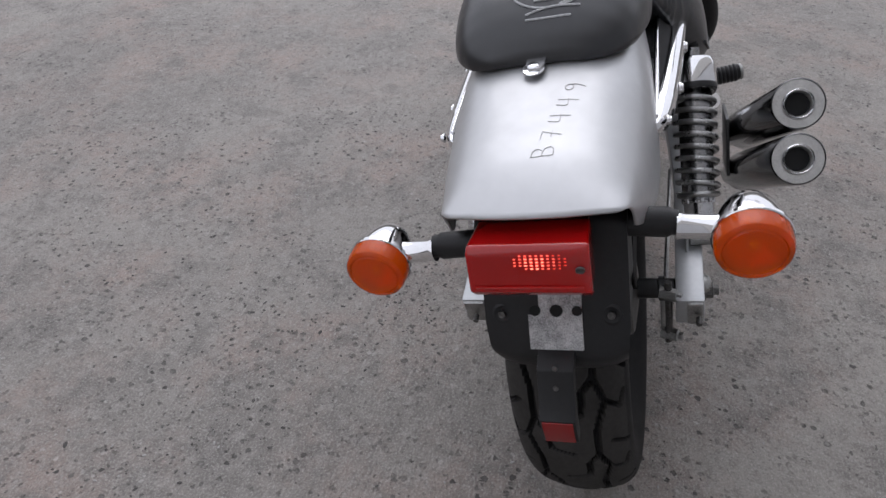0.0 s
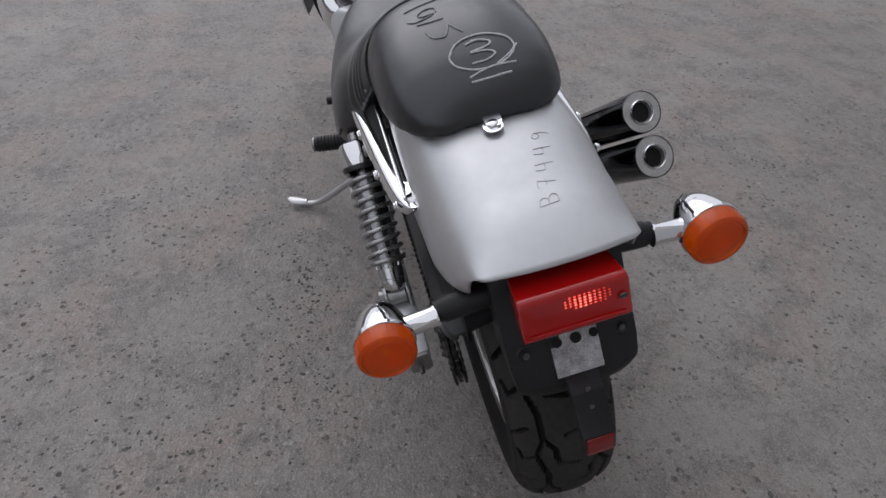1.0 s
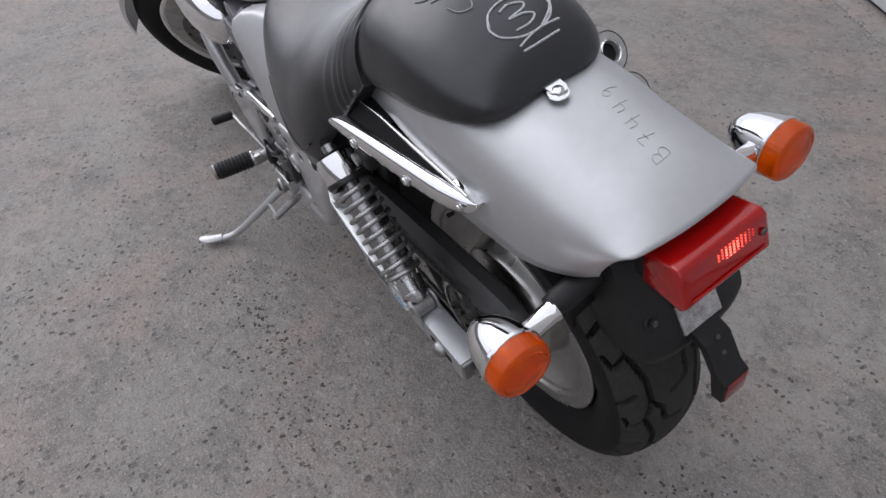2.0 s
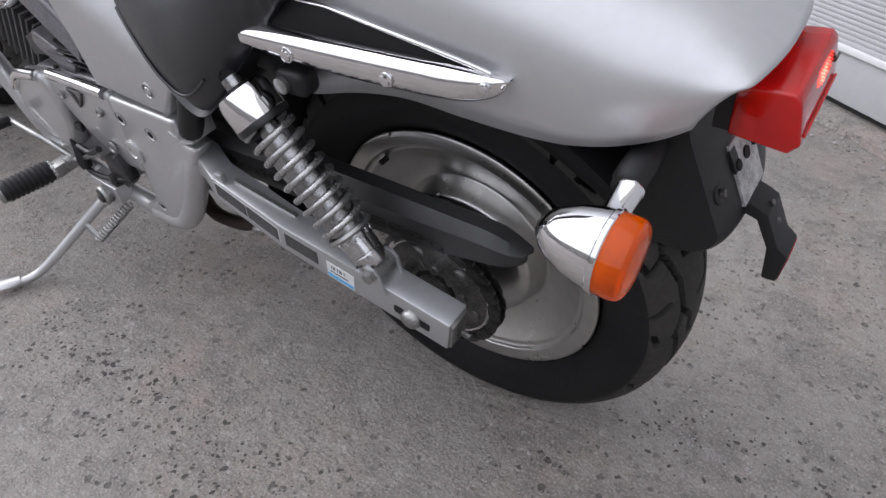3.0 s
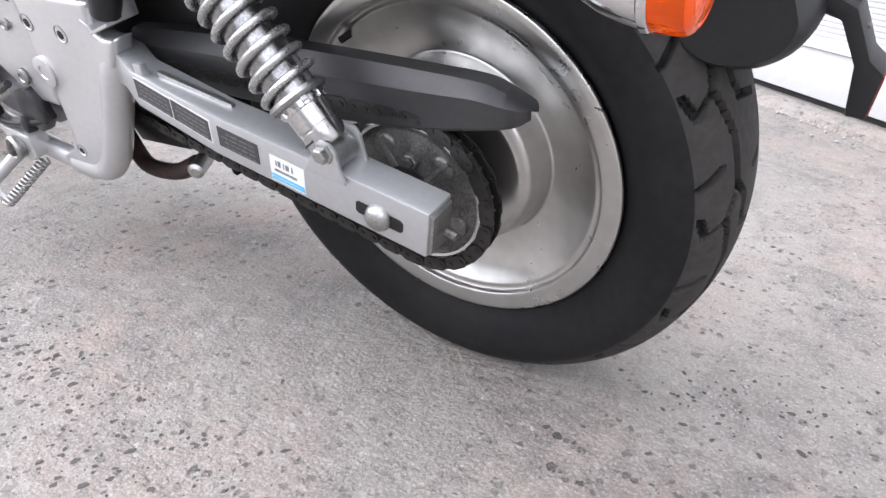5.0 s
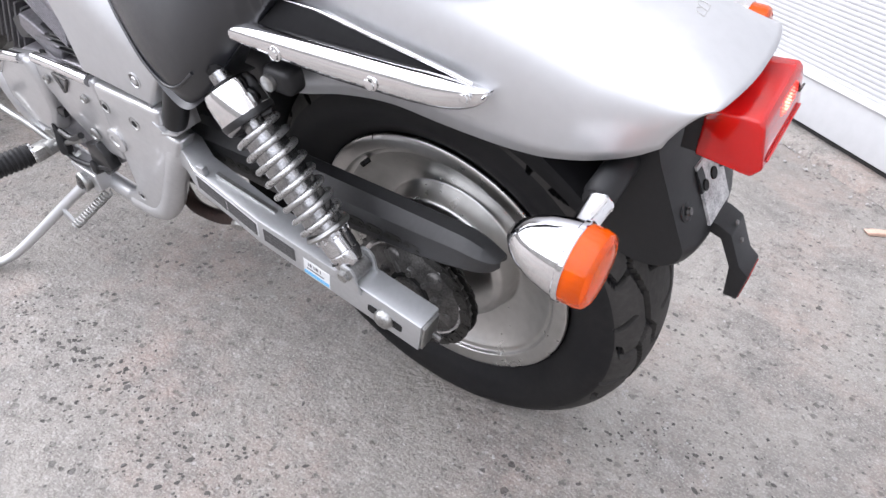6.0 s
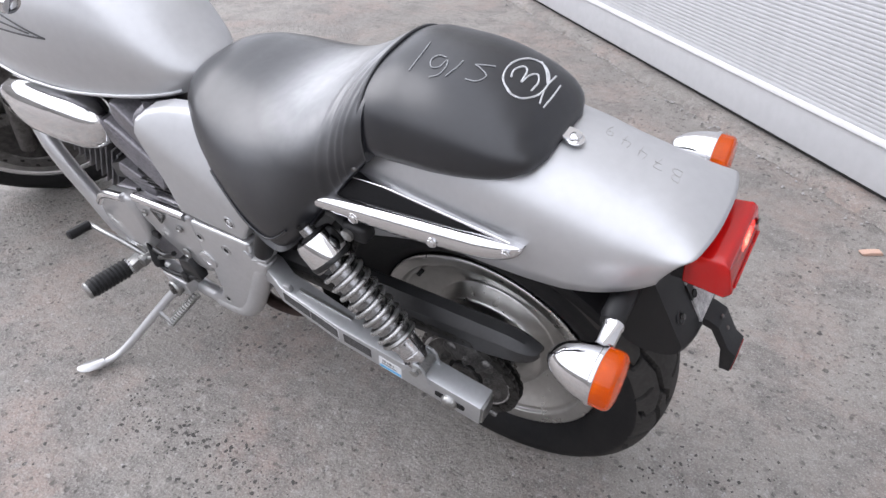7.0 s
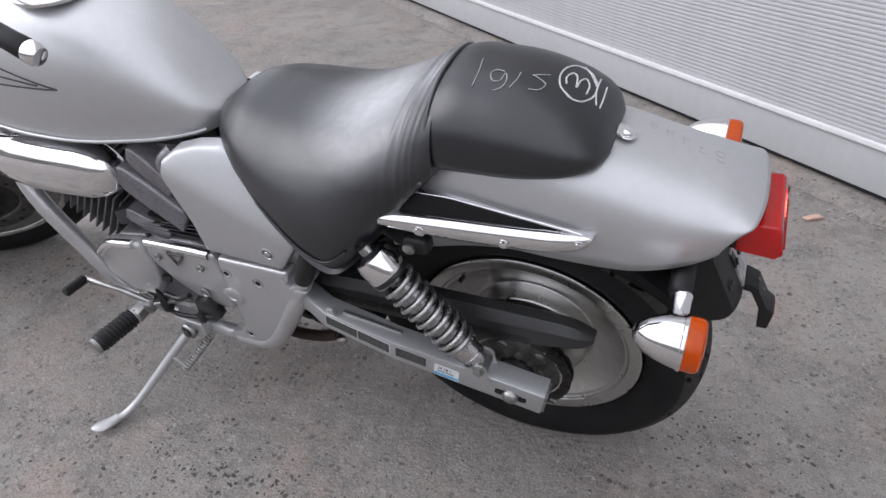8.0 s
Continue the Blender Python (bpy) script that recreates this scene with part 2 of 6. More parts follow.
def ground_material():
    m = bpy.data.materials.new("worn_concrete")
    m.use_nodes = True
    n, l = m.node_tree.nodes, m.node_tree.links
    b = n["Principled BSDF"]
    b.inputs["Roughness"].default_value = 0.62
    tc = n.new("ShaderNodeTexCoord")

    def noise_node(scale, detail=6, rough=0.55):
        t = n.new("ShaderNodeTexNoise")
        t.inputs["Scale"].default_value, t.inputs["Detail"].default_value, t.inputs["Roughness"].default_value = scale, detail, rough
        l.new(tc.outputs["Object"], t.inputs["Vector"])
        return t.outputs["Fac"]

    def mixed(fac, a, c):
        x = n.new("ShaderNodeMix")
        x.data_type = "RGBA"
        l.new(fac, x.inputs["Factor"])
        for socket, value in (("A", a), ("B", c)):
            if isinstance(value, tuple):
                x.inputs[socket].default_value = (*value, 1)
            else:
                l.new(value, x.inputs[socket])
        return x.outputs["Result"]

    def ranged(fac, lo, hi, to_lo=0.0, to_hi=1.0):
        r = n.new("ShaderNodeMapRange")
        r.inputs["From Min"].default_value, r.inputs["From Max"].default_value = lo, hi
        r.inputs["To Min"].default_value, r.inputs["To Max"].default_value = to_lo, to_hi
        l.new(fac, r.inputs["Value"])
        return r.outputs[0]

    def product(p, q, kind="MULTIPLY"):
        x = n.new("ShaderNodeMath")
        x.operation = kind
        for i, value in enumerate((p, q)):
            if isinstance(value, float):
                x.inputs[i].default_value = value
            else:
                l.new(value, x.inputs[i])
        return x.outputs[0]

    # coordinates pulled about a little, so that pits and chips are ragged
    wobble, pull, offset = n.new("ShaderNodeTexNoise"), n.new("ShaderNodeVectorMath"), n.new("ShaderNodeVectorMath")
    wobble.inputs["Scale"].default_value, wobble.inputs["Detail"].default_value = 130, 3
    l.new(tc.outputs["Object"], wobble.inputs["Vector"])
    pull.operation, pull.inputs["Scale"].default_value = "SCALE", 0.011
    l.new(wobble.outputs["Color"], pull.inputs[0])
    l.new(tc.outputs["Object"], offset.inputs[0])
    l.new(pull.outputs[0], offset.inputs[1])

    def pits(scale, most, soft):
        """Ragged spots of many sizes: 1 inside."""
        v, sep = n.new("ShaderNodeTexVoronoi"), n.new("ShaderNodeSeparateColor")
        v.inputs["Scale"].default_value = scale
        l.new(offset.outputs[0], v.inputs["Vector"])
        l.new(v.outputs["Color"], sep.inputs[0])
        size = product(product(sep.outputs[0], 3.0, "POWER"), most)
        return ranged(product(size, v.outputs["Distance"], "SUBTRACT"), 0.0, soft), sep.outputs[1]

    base = mixed(ranged(noise_node(0.9, 5), 0.40, 0.60), (0.190, 0.176, 0.160), (0.282, 0.262, 0.238))
    base = mixed(ranged(noise_node(2.7, 7, 0.62), 0.46, 0.62, 0.0, 0.85), base, (0.275, 0.214, 0.186))
    base = mixed(ranged(noise_node(6.0, 8, 0.68), 0.47, 0.62, 0.0, 0.85), base, (0.140, 0.130, 0.120))
    base = mixed(ranged(noise_node(1.7, 6, 0.6), 0.52, 0.66, 0.0, 0.45), base, (0.150, 0.140, 0.131))
    base = mixed(ranged(noise_node(30, 6, 0.68), 0.46, 0.68, 0.0, 0.55), base, (0.315, 0.298, 0.276))
    base = mixed(ranged(noise_node(48, 6, 0.7), 0.50, 0.68, 0.0, 0.55), base, (0.150, 0.138, 0.128))
    base = mixed(ranged(noise_node(240, 4, 0.6), 0.50, 0.66, 0.0, 0.5), base, (0.42, 0.40, 0.375))
    base = mixed(ranged(noise_node(200, 5, 0.68), 0.54, 0.66, 0.0, 0.55), base, (0.115, 0.107, 0.100))
    coarse, _ = pits(62, 0.46, 0.05)
    fine, tint = pits(90, 0.55, 0.06)
    coarse = product(coarse, ranged(noise_node(2.3, 6, 0.7), 0.43, 0.56))
    chips = product(fine, ranged(noise_node(3.3, 6, 0.7), 0.38, 0.54))
    base = mixed(product(coarse, 0.9), base, (0.052, 0.048, 0.045))
    base = mixed(product(chips, ranged(tint, 0.5, 0.52, 0.75, 0.0)), base, (0.085, 0.078, 0.073))
    base = mixed(product(chips, ranged(tint, 0.62, 0.64, 0.0, 0.35)), base, (0.47, 0.45, 0.43))
    l.new(base, b.inputs["Base Color"])
    bp, bp2 = n.new("ShaderNodeBump"), n.new("ShaderNodeBump")
    bp.inputs["Distance"].default_value, bp2.inputs["Distance"].default_value = 0.0037, 0.006
    l.new(product(product(noise_node(150, 5, 0.68), ranged(noise_node(40, 5), 0.3, 0.7, 0.4, 1.4)), product(noise_node(85, 4, 0.6), 1.3), "ADD"), bp.inputs["Height"])
    l.new(product(coarse, product(chips, 0.5), "ADD"), bp2.inputs["Height"])
    bp2.invert = True
    l.new(bp.outputs["Normal"], bp2.inputs["Normal"])
    l.new(bp2.outputs["Normal"], b.inputs["Normal"])
    return m


GROUND = ground_material()


# ======== mesh helpers ========
def curve(points, count):
    """A smooth line through the points, as an array of 'count' places."""
    p = np.array(points, float)
    p = np.vstack([2 * p[0] - p[1], p, 2 * p[-1] - p[-2]])
    out = []
    for s in np.linspace(0, len(p) - 3 - 1e-9, count):
        i = int(s)
        t = s - i
        a, b, c, d = p[i:i + 4]
        out.append(0.5 * (2 * b + (c - a) * t + (2 * a - 5 * b + 4 * c - d) * t * t + (3 * b - a - 3 * c + d) * t ** 3))
    return np.array(out)


def table(rows, x, column):
    """Smooth interpolation of one column of rows, whose first column runs one way."""
    r = np.array(rows, float)
    if r[0, 0] > r[-1, 0]:
        r = r[::-1]
    xs, ys = r[:, 0], r[:, column]
    i = int(np.clip(np.searchsorted(xs, x) - 1, 0, len(xs) - 2))
    h = xs[i + 1] - xs[i]
    t = float(np.clip((x - xs[i]) / h, 0, 1))
    slope = np.gradient(ys, xs)
    return float((2 * t ** 3 - 3 * t * t + 1) * ys[i] + (t ** 3 - 2 * t * t + t) * h * slope[i] + (3 * t * t - 2 * t ** 3) * ys[i + 1] + (t ** 3 - t * t) * h * slope[i + 1])


def basis(axis):
    a = np.array(axis, float)
    a /= np.linalg.norm(a)
    u = np.cross(a, (0, 0, 1) if abs(a[2]) < 0.9 else (1, 0, 0))
    u /= np.linalg.norm(u)
    return a, u, np.cross(a, u)


class Geo:
    """Collects vertices and faces of one mesh."""

    def __init__(self):
        self.v, self.f = [], []

    def add(self, v, f):
        k = len(self.v)
        self.v += [tuple(map(float, p)) for p in v]
        self.f += [tuple(i + k for i in q) for q in f]
        return self

    def loft(self, rings, closed=True, cap=True):
        rings = [list(map(tuple, r)) for r in rings]
        m, v = len(rings[0]), [p for r in rings for p in r]
        f = []
        for i in range(len(rings) - 1):
            for j in range(m if closed else m - 1):
                a, b = i * m + j, i * m + (j + 1) % m
                f.append((a, b, b + m, a + m))
        if cap:
            f.append(tuple(range(m))[::-1])
            f.append(tuple(range((len(rings) - 1) * m, len(rings) * m)))
        return self.add(v, f)

    def lathe(self, profile, origin, axis, seg=32, cap=True):
        """profile: (radius, distance along the axis)."""
        a, u, w = basis(axis)
        o = np.array(origin, float)
        turn = [(math.cos(t), math.sin(t)) for t in np.linspace(0, 2 * math.pi, seg, endpoint=False)]
        return self.loft([[o + a * h + u * (r * c) + w * (r * s) for c, s in turn] for r, h in profile], True, cap)

    def tube(self, path, radius, seg=10, cap=True):
        p = np.array(path, float)
        r = radius if hasattr(radius, "__len__") else [radius] * len(p)
        d = np.gradient(p, axis=0)
        d /= np.linalg.norm(d, axis=1)[:, None]
        _, u, _ = basis(d[0])
        rings = []
        for q, t, rad in zip(p, d, r):
            u = u - t * (u @ t)
            u /= np.linalg.norm(u)
            w = np.cross(t, u)
            rings.append([q + rad * (u * math.cos(k) + w * math.sin(k)) for k in np.linspace(0, 2 * math.pi, seg, endpoint=False)])
        return self.loft(rings, True, cap)

    def prism(self, outline, y0, y1):
        """A plate: outline of (x, z), from y0 to y1."""
        m = len(outline)
        v = [(x, y0, z) for x, z in outline] + [(x, y1, z) for x, z in outline]
        f = [tuple(range(m)), tuple(range(2 * m - 1, m - 1, -1))] + [(i, i + m, (i + 1) % m + m, (i + 1) % m) for i in range(m)]
        return self.add(v, f)

    def box(self, center, size, turn=None):
        c, s = Vector(center), Vector(size) / 2
        v = [Vector((x * s.x, y * s.y, z * s.z)) for x in (-1, 1) for y in (-1, 1) for z in (-1, 1)]
        if turn is not None:
            v = [turn.to_3x3() @ p for p in v]
        return self.add([p + c for p in v], [(0, 1, 3, 2), (4, 6, 7, 5), (0, 4, 5, 1), (2, 3, 7, 6), (0, 2, 6, 4), (1, 5, 7, 3)])

    def mirrored(self, side):
        if side < 0:
            self.v = [(x, -y, z) for x, y, z in self.v]
            self.f = [q[::-1] for q in self.f]
        return self


def part(name, geo, mat, parent=None, label="", bevel=0.0, angle=38.0, steps=2):
    """One mesh object out of a Geo, under a thing or a part."""
    me = bpy.data.meshes.new(name)
    me.from_pydata(geo.v, [], geo.f)
    bm = bmesh.new()
    bm.from_mesh(me)
    bmesh.ops.recalc_face_normals(bm, faces=bm.faces)
    if bevel:
        edges = [e for e in bm.edges if len(e.link_faces) == 2 and e.calc_face_angle(0) > radians(28)]
        bmesh.ops.bevel(bm, geom=edges, offset=bevel, segments=steps, profile=0.6, affect="EDGES", clamp_overlap=True)
    bm.to_mesh(me)
    bm.free()
    me.polygons.foreach_set("use_smooth", [True] * len(me.polygons))
    me.set_sharp_from_angle(angle=radians(angle))
    me.materials.append(mat)
    ob = new(name, me)
    if parent is not None:
        ob.parent = parent
    if label:
        tagged(ob, label)
    return ob


def again(ob, parent, m=None):
    """Another object on the same mesh."""
    o = new(ob.name.split(".")[0], ob.data)
    o.parent = parent
    if m is not None:
        o.matrix_basis = m
    return o


def stroke(points, radius, surface=None, count=24):
    """A drawn line as a thin rounded ridge on a surface z(x, y)."""
    p = curve(points, count)
    if surface:
        p = np.array([(x, y, surface(x, y) + radius * 0.35 + 0.0003) for x, y, *_ in p])
    return p


# ======== the place ========
def build_ground():
    g = Geo()
    steps = [-300, -60, -15, -5, -2.5, -1.5, -0.5, 0.5, 1.5, 2.5, 5, 15, 60, 300]
    m = len(steps)
    g.add([(x, y, 0) for x in steps for y in steps], [(i * m + j, (i + 1) * m + j, (i + 1) * m + j + 1, i * m + j + 1) for i in range(m - 1) for j in range(m - 1)])
    tagged(part("ground", g, GROUND), "worn grey concrete yard with dark speckles and grit", "ground", kind="structure")


build_ground()

DOOR_AT = pose(0.218, -2.035, 0, 0, 0, -38.3)


def build_door():
    """A ribbed roller door; along its own x, facing its own +y."""
    x0, x1 = -3.2, 5.2
    g = Geo().prism([(x0, 0.050), (x1, 0.050), (x1, 0.192), (x0, 0.192)], -0.04, 0.0)
    door = tagged(part("door_1", g, DOORMAT, None, bevel=0.003), "light grey ribbed roller shutter door, closed", "door", kind="structure")
    door.matrix_world = DOOR_AT
    part("edge_strip", Geo().prism([(x0, 0.192), (x1, 0.192), (x1, 0.210), (x0, 0.210)], -0.04, 0.010), DOORLIGHT, door, "white edge strip", 0.003)
    part("seal", Geo().prism([(x0, 0.0), (x1, 0.0), (x1, 0.050), (x0, 0.050)], -0.05, -0.022), SEAL, door, "dark rubber seal")
    pitch = 0.0145
    profile = [(-0.030, 0.0), (-0.0027, 0.0003), (-0.0016, 0.0024), (-0.0011, 0.0072), (-0.0016, 0.0120), (-0.0027, 0.0141), (-0.030, 0.0144)]
    first = None
    for k in range(150):
        m = Matrix.Translation((0, 0, 0.2105 + k * pitch))
        if first is None:
            first = part("slat", Geo().loft([[(x, y, z) for y, z in profile] for x in (x0, x1)]), DOORMAT, door, angle=60)
            first.matrix_basis = m
        else:
            again(first, door, m)
    top = 0.2105 + 150 * pitch
    # unseen wall round the door, its height chosen to block sky reflections
    for name, a, b, c, d in (("wall_door_above", x0 - 3, x1 + 3, top, 5.4), ("wall_door_near", x0 - 3, x0, 0, top), ("wall_door_far", x1, x1 + 3, 0, top)):
        w = tagged(part(name, Geo().prism([(a, c), (b, c), (b, d), (a, d)], -0.25, 0.05), WALLMAT), "plain rendered wall round the roller door, unseen, tall to block sky light", "wall", kind="structure")
        w.matrix_world = DOOR_AT
    random.seed(5)
    xs = np.arange(x0, x1, 0.018)
    edge = [0.080 + 0.014 * noise.noise((x * 9, 0, 0)) + 0.014 * noise.noise((x * 37, 3, 0)) for x in xs]
    g = Geo().loft([[(x, -0.06, 0.0), (x, -0.06, 0.028), (x, e * 0.55, 0.028 + 0.003 * noise.noise((x * 22, 7, 0))), (x, e - 0.010, 0.020 + 0.005 * noise.noise((x * 31, 5, 0))), (x, e, 0.0005)] for x, e in zip(xs, edge)], False, False)
    sill = tagged(part("threshold", g, GROUND), "ragged concrete threshold strip along the door", "threshold", kind="structure")
    sill.matrix_world = DOOR_AT


build_door()


def build_unseen_walls():
    """Plain unseen walls on the other sides, added to close the yard and shape reflections."""
    for name, at in (("wall_unseen_west", pose(-7.5, 0, 0, 0, 0, 90)), ("wall_unseen_north", pose(0, 6.5, 0)), ("wall_unseen_east", pose(9.5, 0, 0, 0, 0, 90))):
        w = tagged(part(name, Geo().prism([(-12, 0), (12, 0), (12, 1.7), (-12, 1.7)], -0.15, 0.15), UNSEEN_WALL), "plain low rendered wall, unseen, added to shape reflections", "wall", kind="structure")
        w.matrix_world = at


build_unseen_walls()

# ======== the motorcycle ========
LEAN = 13.0
bike = tagged(new("motorcycle"), "silver cruiser motorcycle leaning on its side stand, black seat chalk-marked", "motorcycle")
bike.matrix_world = Matrix.Translation((0, 0, 0.3057)) @ pose(0, 0, 0, -LEAN, 0, 0) @ Matrix.Translation((0, 0, -0.311))
AXLE = (0, 0, 0.311)


def build_tyre(parent, scale_r=1.0):
    """Rear tyre with cut grooves."""
    half = [(0.047, 0.204), (0.056, 0.214), (0.071, 0.234), (0.0785, 0.257), (0.0745, 0.281), (0.058, 0.299), (0.030, 0.3085)]
    prof = curve([(-y, r) for y, r in half] + [(0, 0.312)] + half[::-1], 168)
    arc = np.concatenate([[0], np.cumsum(np.linalg.norm(np.diff(prof, axis=0), axis=1))])
    arc -= arc[-1] / 2
    n, period = 1350, 2 * math.pi * 0.311 / 15
    lines = []
    for side in (1, -1):
        off = 0 if side > 0 else period / 2
        for shift in (-period, 0, period):
            for line in ([(0.040, -0.002), (0.052, 0.046), (0.039, 0.080), (0.040, 0.128)], [(-0.006, 0.018), (0.022, 0.026), (0.025, 0.060), (0.039, 0.080)], [(0.052, 0.046), (0.074, 0.030), (0.080, 0.052)], [(0.060, 0.104), (0.084, 0.088)]):
                pts = [(side * w, u + off + shift) for w, u in line]
                lines += list(zip(pts[:-1], pts[1:]))
    a, b = np.array([s[0] for s in lines]), np.array([s[1] for s in lines])
    d = b - a
    per = n // 15
    depth = np.zeros((per, len(prof)))
    for i in range(per):
        for j, w in enumerate(arc):
            if abs(w) < 0.106:
                q = np.array((w, i * period / per))
                t = np.clip(((q - a) * d).sum(1) / (d * d).sum(1), 0, 1)
                gap = np.linalg.norm(a + t[:, None] * d - q, axis=1).min()
                depth[i, j] = 0.0085 * np.clip((0.0040 - gap) / 0.0013, 0, 1)
    rings = []
    normal = np.gradient(prof, axis=0)
    normal = np.stack([-normal[:, 1], normal[:, 0]], 1)
    normal /= np.linalg.norm(normal, axis=1)[:, None]
    for i in range(n):
        t = 2 * math.pi * i / n
        p = prof - normal * depth[i % per][:, None] + np.array((-0.0035, 0))
        rings.append([(r * math.sin(t), y, 0.311 + r * math.cos(t)) for y, r in p])
    tyre = part("tyre", Geo().loft(rings + rings[:1], False, False), RUBBER, parent, "black rubber tyre with zigzag tread grooves", angle=40)
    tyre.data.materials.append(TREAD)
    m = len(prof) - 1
    # worn blocks are paler; grooves get darker rubber, adding their shade by colour
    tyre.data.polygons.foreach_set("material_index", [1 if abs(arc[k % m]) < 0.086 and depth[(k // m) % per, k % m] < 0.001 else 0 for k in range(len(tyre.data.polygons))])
    return tyre


def build_rear_wheel():
    g = Geo()
    side = [(0.206, 0.049), (0.2085, 0.053), (0.207, 0.0560), (0.203, 0.0565), (0.198, 0.0560), (0.188, 0.0545), (0.1852, 0.0530), (0.1832, 0.0485), (0.1805, 0.0465), (0.1765, 0.0455), (0.1735, 0.0432), (0.1680, 0.0385), (0.1600, 0.0325), (0.1500, 0.0268), (0.1400, 0.0224), (0.1300, 0.0194), (0.1210, 0.0180), (0.1165, 0.0182), (0.1140, 0.0225), (0.1115, 0.0330), (0.1085, 0.0440), (0.1050, 0.0505), (0.0980, 0.0540), (0.090, 0.0565), (0.060, 0.0610), (0.030, 0.060), (0.012, 0.060)]
    dense = curve(side, 240)
    g.lathe([(r, h) for r, h in dense] + [(r, -h * 0.84) for r, h in dense[::-1]], AXLE, (0, 1, 0), 120, False)
    wheel = part("rear_wheel", g, WHEEL, bike, "silver disc wheel with stepped rim", angle=50)
    build_tyre(wheel)
    part("valve", Geo().tube([(0.115, 0.045, 0.311 + 0.13), (0.118, 0.058, 0.311 + 0.128)], 0.004), RUBBER, wheel, "rubber tyre valve")
    for t in (0.42, 1.1, 2.6, 5.0):
        part("balance_mark", Geo().tube([(0.203 * math.cos(t), 0.0562, 0.311 + 0.203 * math.sin(t)), (0.210 * math.cos(t + 0.03), 0.0575, 0.311 + 0.210 * math.sin(t + 0.03))], 0.0008, 6), BLACK, wheel)
    return wheel


rear_wheel = build_rear_wheel()


def build_sprocket_and_chain():
    R, Y = 0.0925, 0.112
    g = Geo()
    teeth = 36
    outline = []
    for k in range(teeth * 4):
        t = 2 * math.pi * k / (teeth * 4)
        r = R + (0.004, 0.001, -0.004, 0.001)[k % 4]
        outline.append((r * math.cos(t), 0.311 + r * math.sin(t)))
    g.prism(outline, Y - 0.003, Y + 0.003)
    spr = part("sprocket", g, DARK, bike, "oily steel chain sprocket", angle=30)
    part("carrier", Geo().lathe([(0.086, -0.001), (0.086, 0.004), (0.079, 0.005), (0.077, 0.002), (0.070, 0.004), (0.056, 0.009), (0.034, 0.010), (0.033, 0.004), (0.026, 0.004), (0.0255, 0.016), (0.012, 0.017), (0.012, 0.0)], (0, Y, 0.311), (0, 1, 0), 64), DARK, spr, "greasy sprocket carrier")
    part("guard_ring", Geo().lathe([(0.086, 0.003), (0.0865, 0.006), (0.0825, 0.0072), (0.0795, 0.0060)], (0, Y, 0.311), (0, 1, 0), 72, False), SATIN, spr, "bright worn edge")
    for k in range(5):
        t = 0.5 + (k + 0.5) * 2 * math.pi / 5
        c, q = math.cos(t), math.sin(t)
        part("web", Geo().tube([(0.034 * c, Y + 0.008, 0.311 + 0.034 * q), (0.072 * c, Y + 0.006, 0.311 + 0.072 * q)], [0.006, 0.004], 8), DARK, spr)
    part("hub_hole", Geo().lathe([(0.0335, 0.0098), (0.0325, 0.0108), (0.0262, 0.0108), (0.0258, 0.0098)], (0, Y, 0.311), (0, 1, 0), 40, False), HOLE, spr, "dark gap round the hub")
    for k in range(5):
        t = 0.5 + k * 2 * math.pi / 5
        part("boss", Geo().lathe([(0.0150, 0), (0.0140, 0.004), (0.0115, 0.006), (0.0, 0.006)], (0.058 * math.cos(t + 0.62), Y + 0.004, 0.311 + 0.058 * math.sin(t + 0.62)), (0, 1, 0), 20), DARK, spr, angle=50)
        c = (0.045 * math.cos(t), Y + 0.008, 0.311 + 0.045 * math.sin(t))
        part("nut", Geo().lathe([(0.0085, 0), (0.0085, 0.006), (0.007, 0.0075), (0.0045, 0.0075), (0.0045, 0.011), (0.0, 0.0112)], c, (0, 1, 0), 6), DARK, spr)
    # chain: round the sprocket's rear half and along two runs to the gearbox
    fx, fz, fr = 0.60, 0.365, 0.030
    ang = math.atan2(fz - 0.311, fx)
    route = [(R * math.cos(t), 0.311 + R * math.sin(t)) for t in np.linspace(math.pi / 2 + ang - 0.12, 3 * math.pi / 2 + ang + 0.12, 40)]
    low = (fx + fr * math.cos(-math.pi / 2 + ang), fz + fr * math.sin(-math.pi / 2 + ang))
    up = (fx + fr * math.cos(math.pi / 2 + ang), fz + fr * math.sin(math.pi / 2 + ang))
    route = [up] + route + [low]
    p = np.array(route)
    s = np.concatenate([[0], np.cumsum(np.linalg.norm(np.diff(p, axis=0), axis=1))])
    chain = part("drive_chain", Geo().tube([(x, Y, z) for x, z in route], 0.0035, 6), CHAINMAT, bike, "dark oily drive chain")
    pitch = 0.0159
    outer = None
    for k in range(int(s[-1] / pitch)):
        a = np.array([np.interp(k * pitch, s, p[:, i]) for i in (0, 1)])
        b = np.array([np.interp((k + 1) * pitch, s, p[:, i]) for i in (0, 1)])
        t = math.atan2(b[1] - a[1], b[0] - a[0])
        w = 0.0072 if k % 2 else 0.0095
        m = Matrix.Translation((*((a + b) / 2)[:1], Y, ((a + b) / 2)[1])) @ Matrix.Rotation(-t, 4, "Y") @ Matrix.Diagonal((1, w / 0.0095, 1, 1))
        if outer is None:
            shape = [(0.0079 * cx + 0.0078 * math.cos(q), 0.0078 * math.sin(q)) for cx, qs in ((1, np.linspace(-1.4, 1.4, 5)), (-1, np.linspace(1.74, 4.54, 5))) for q in qs]
            shape = [(x, z * (1 if abs(x) > 0.005 else 0.75)) for x, z in shape]
            g = Geo()
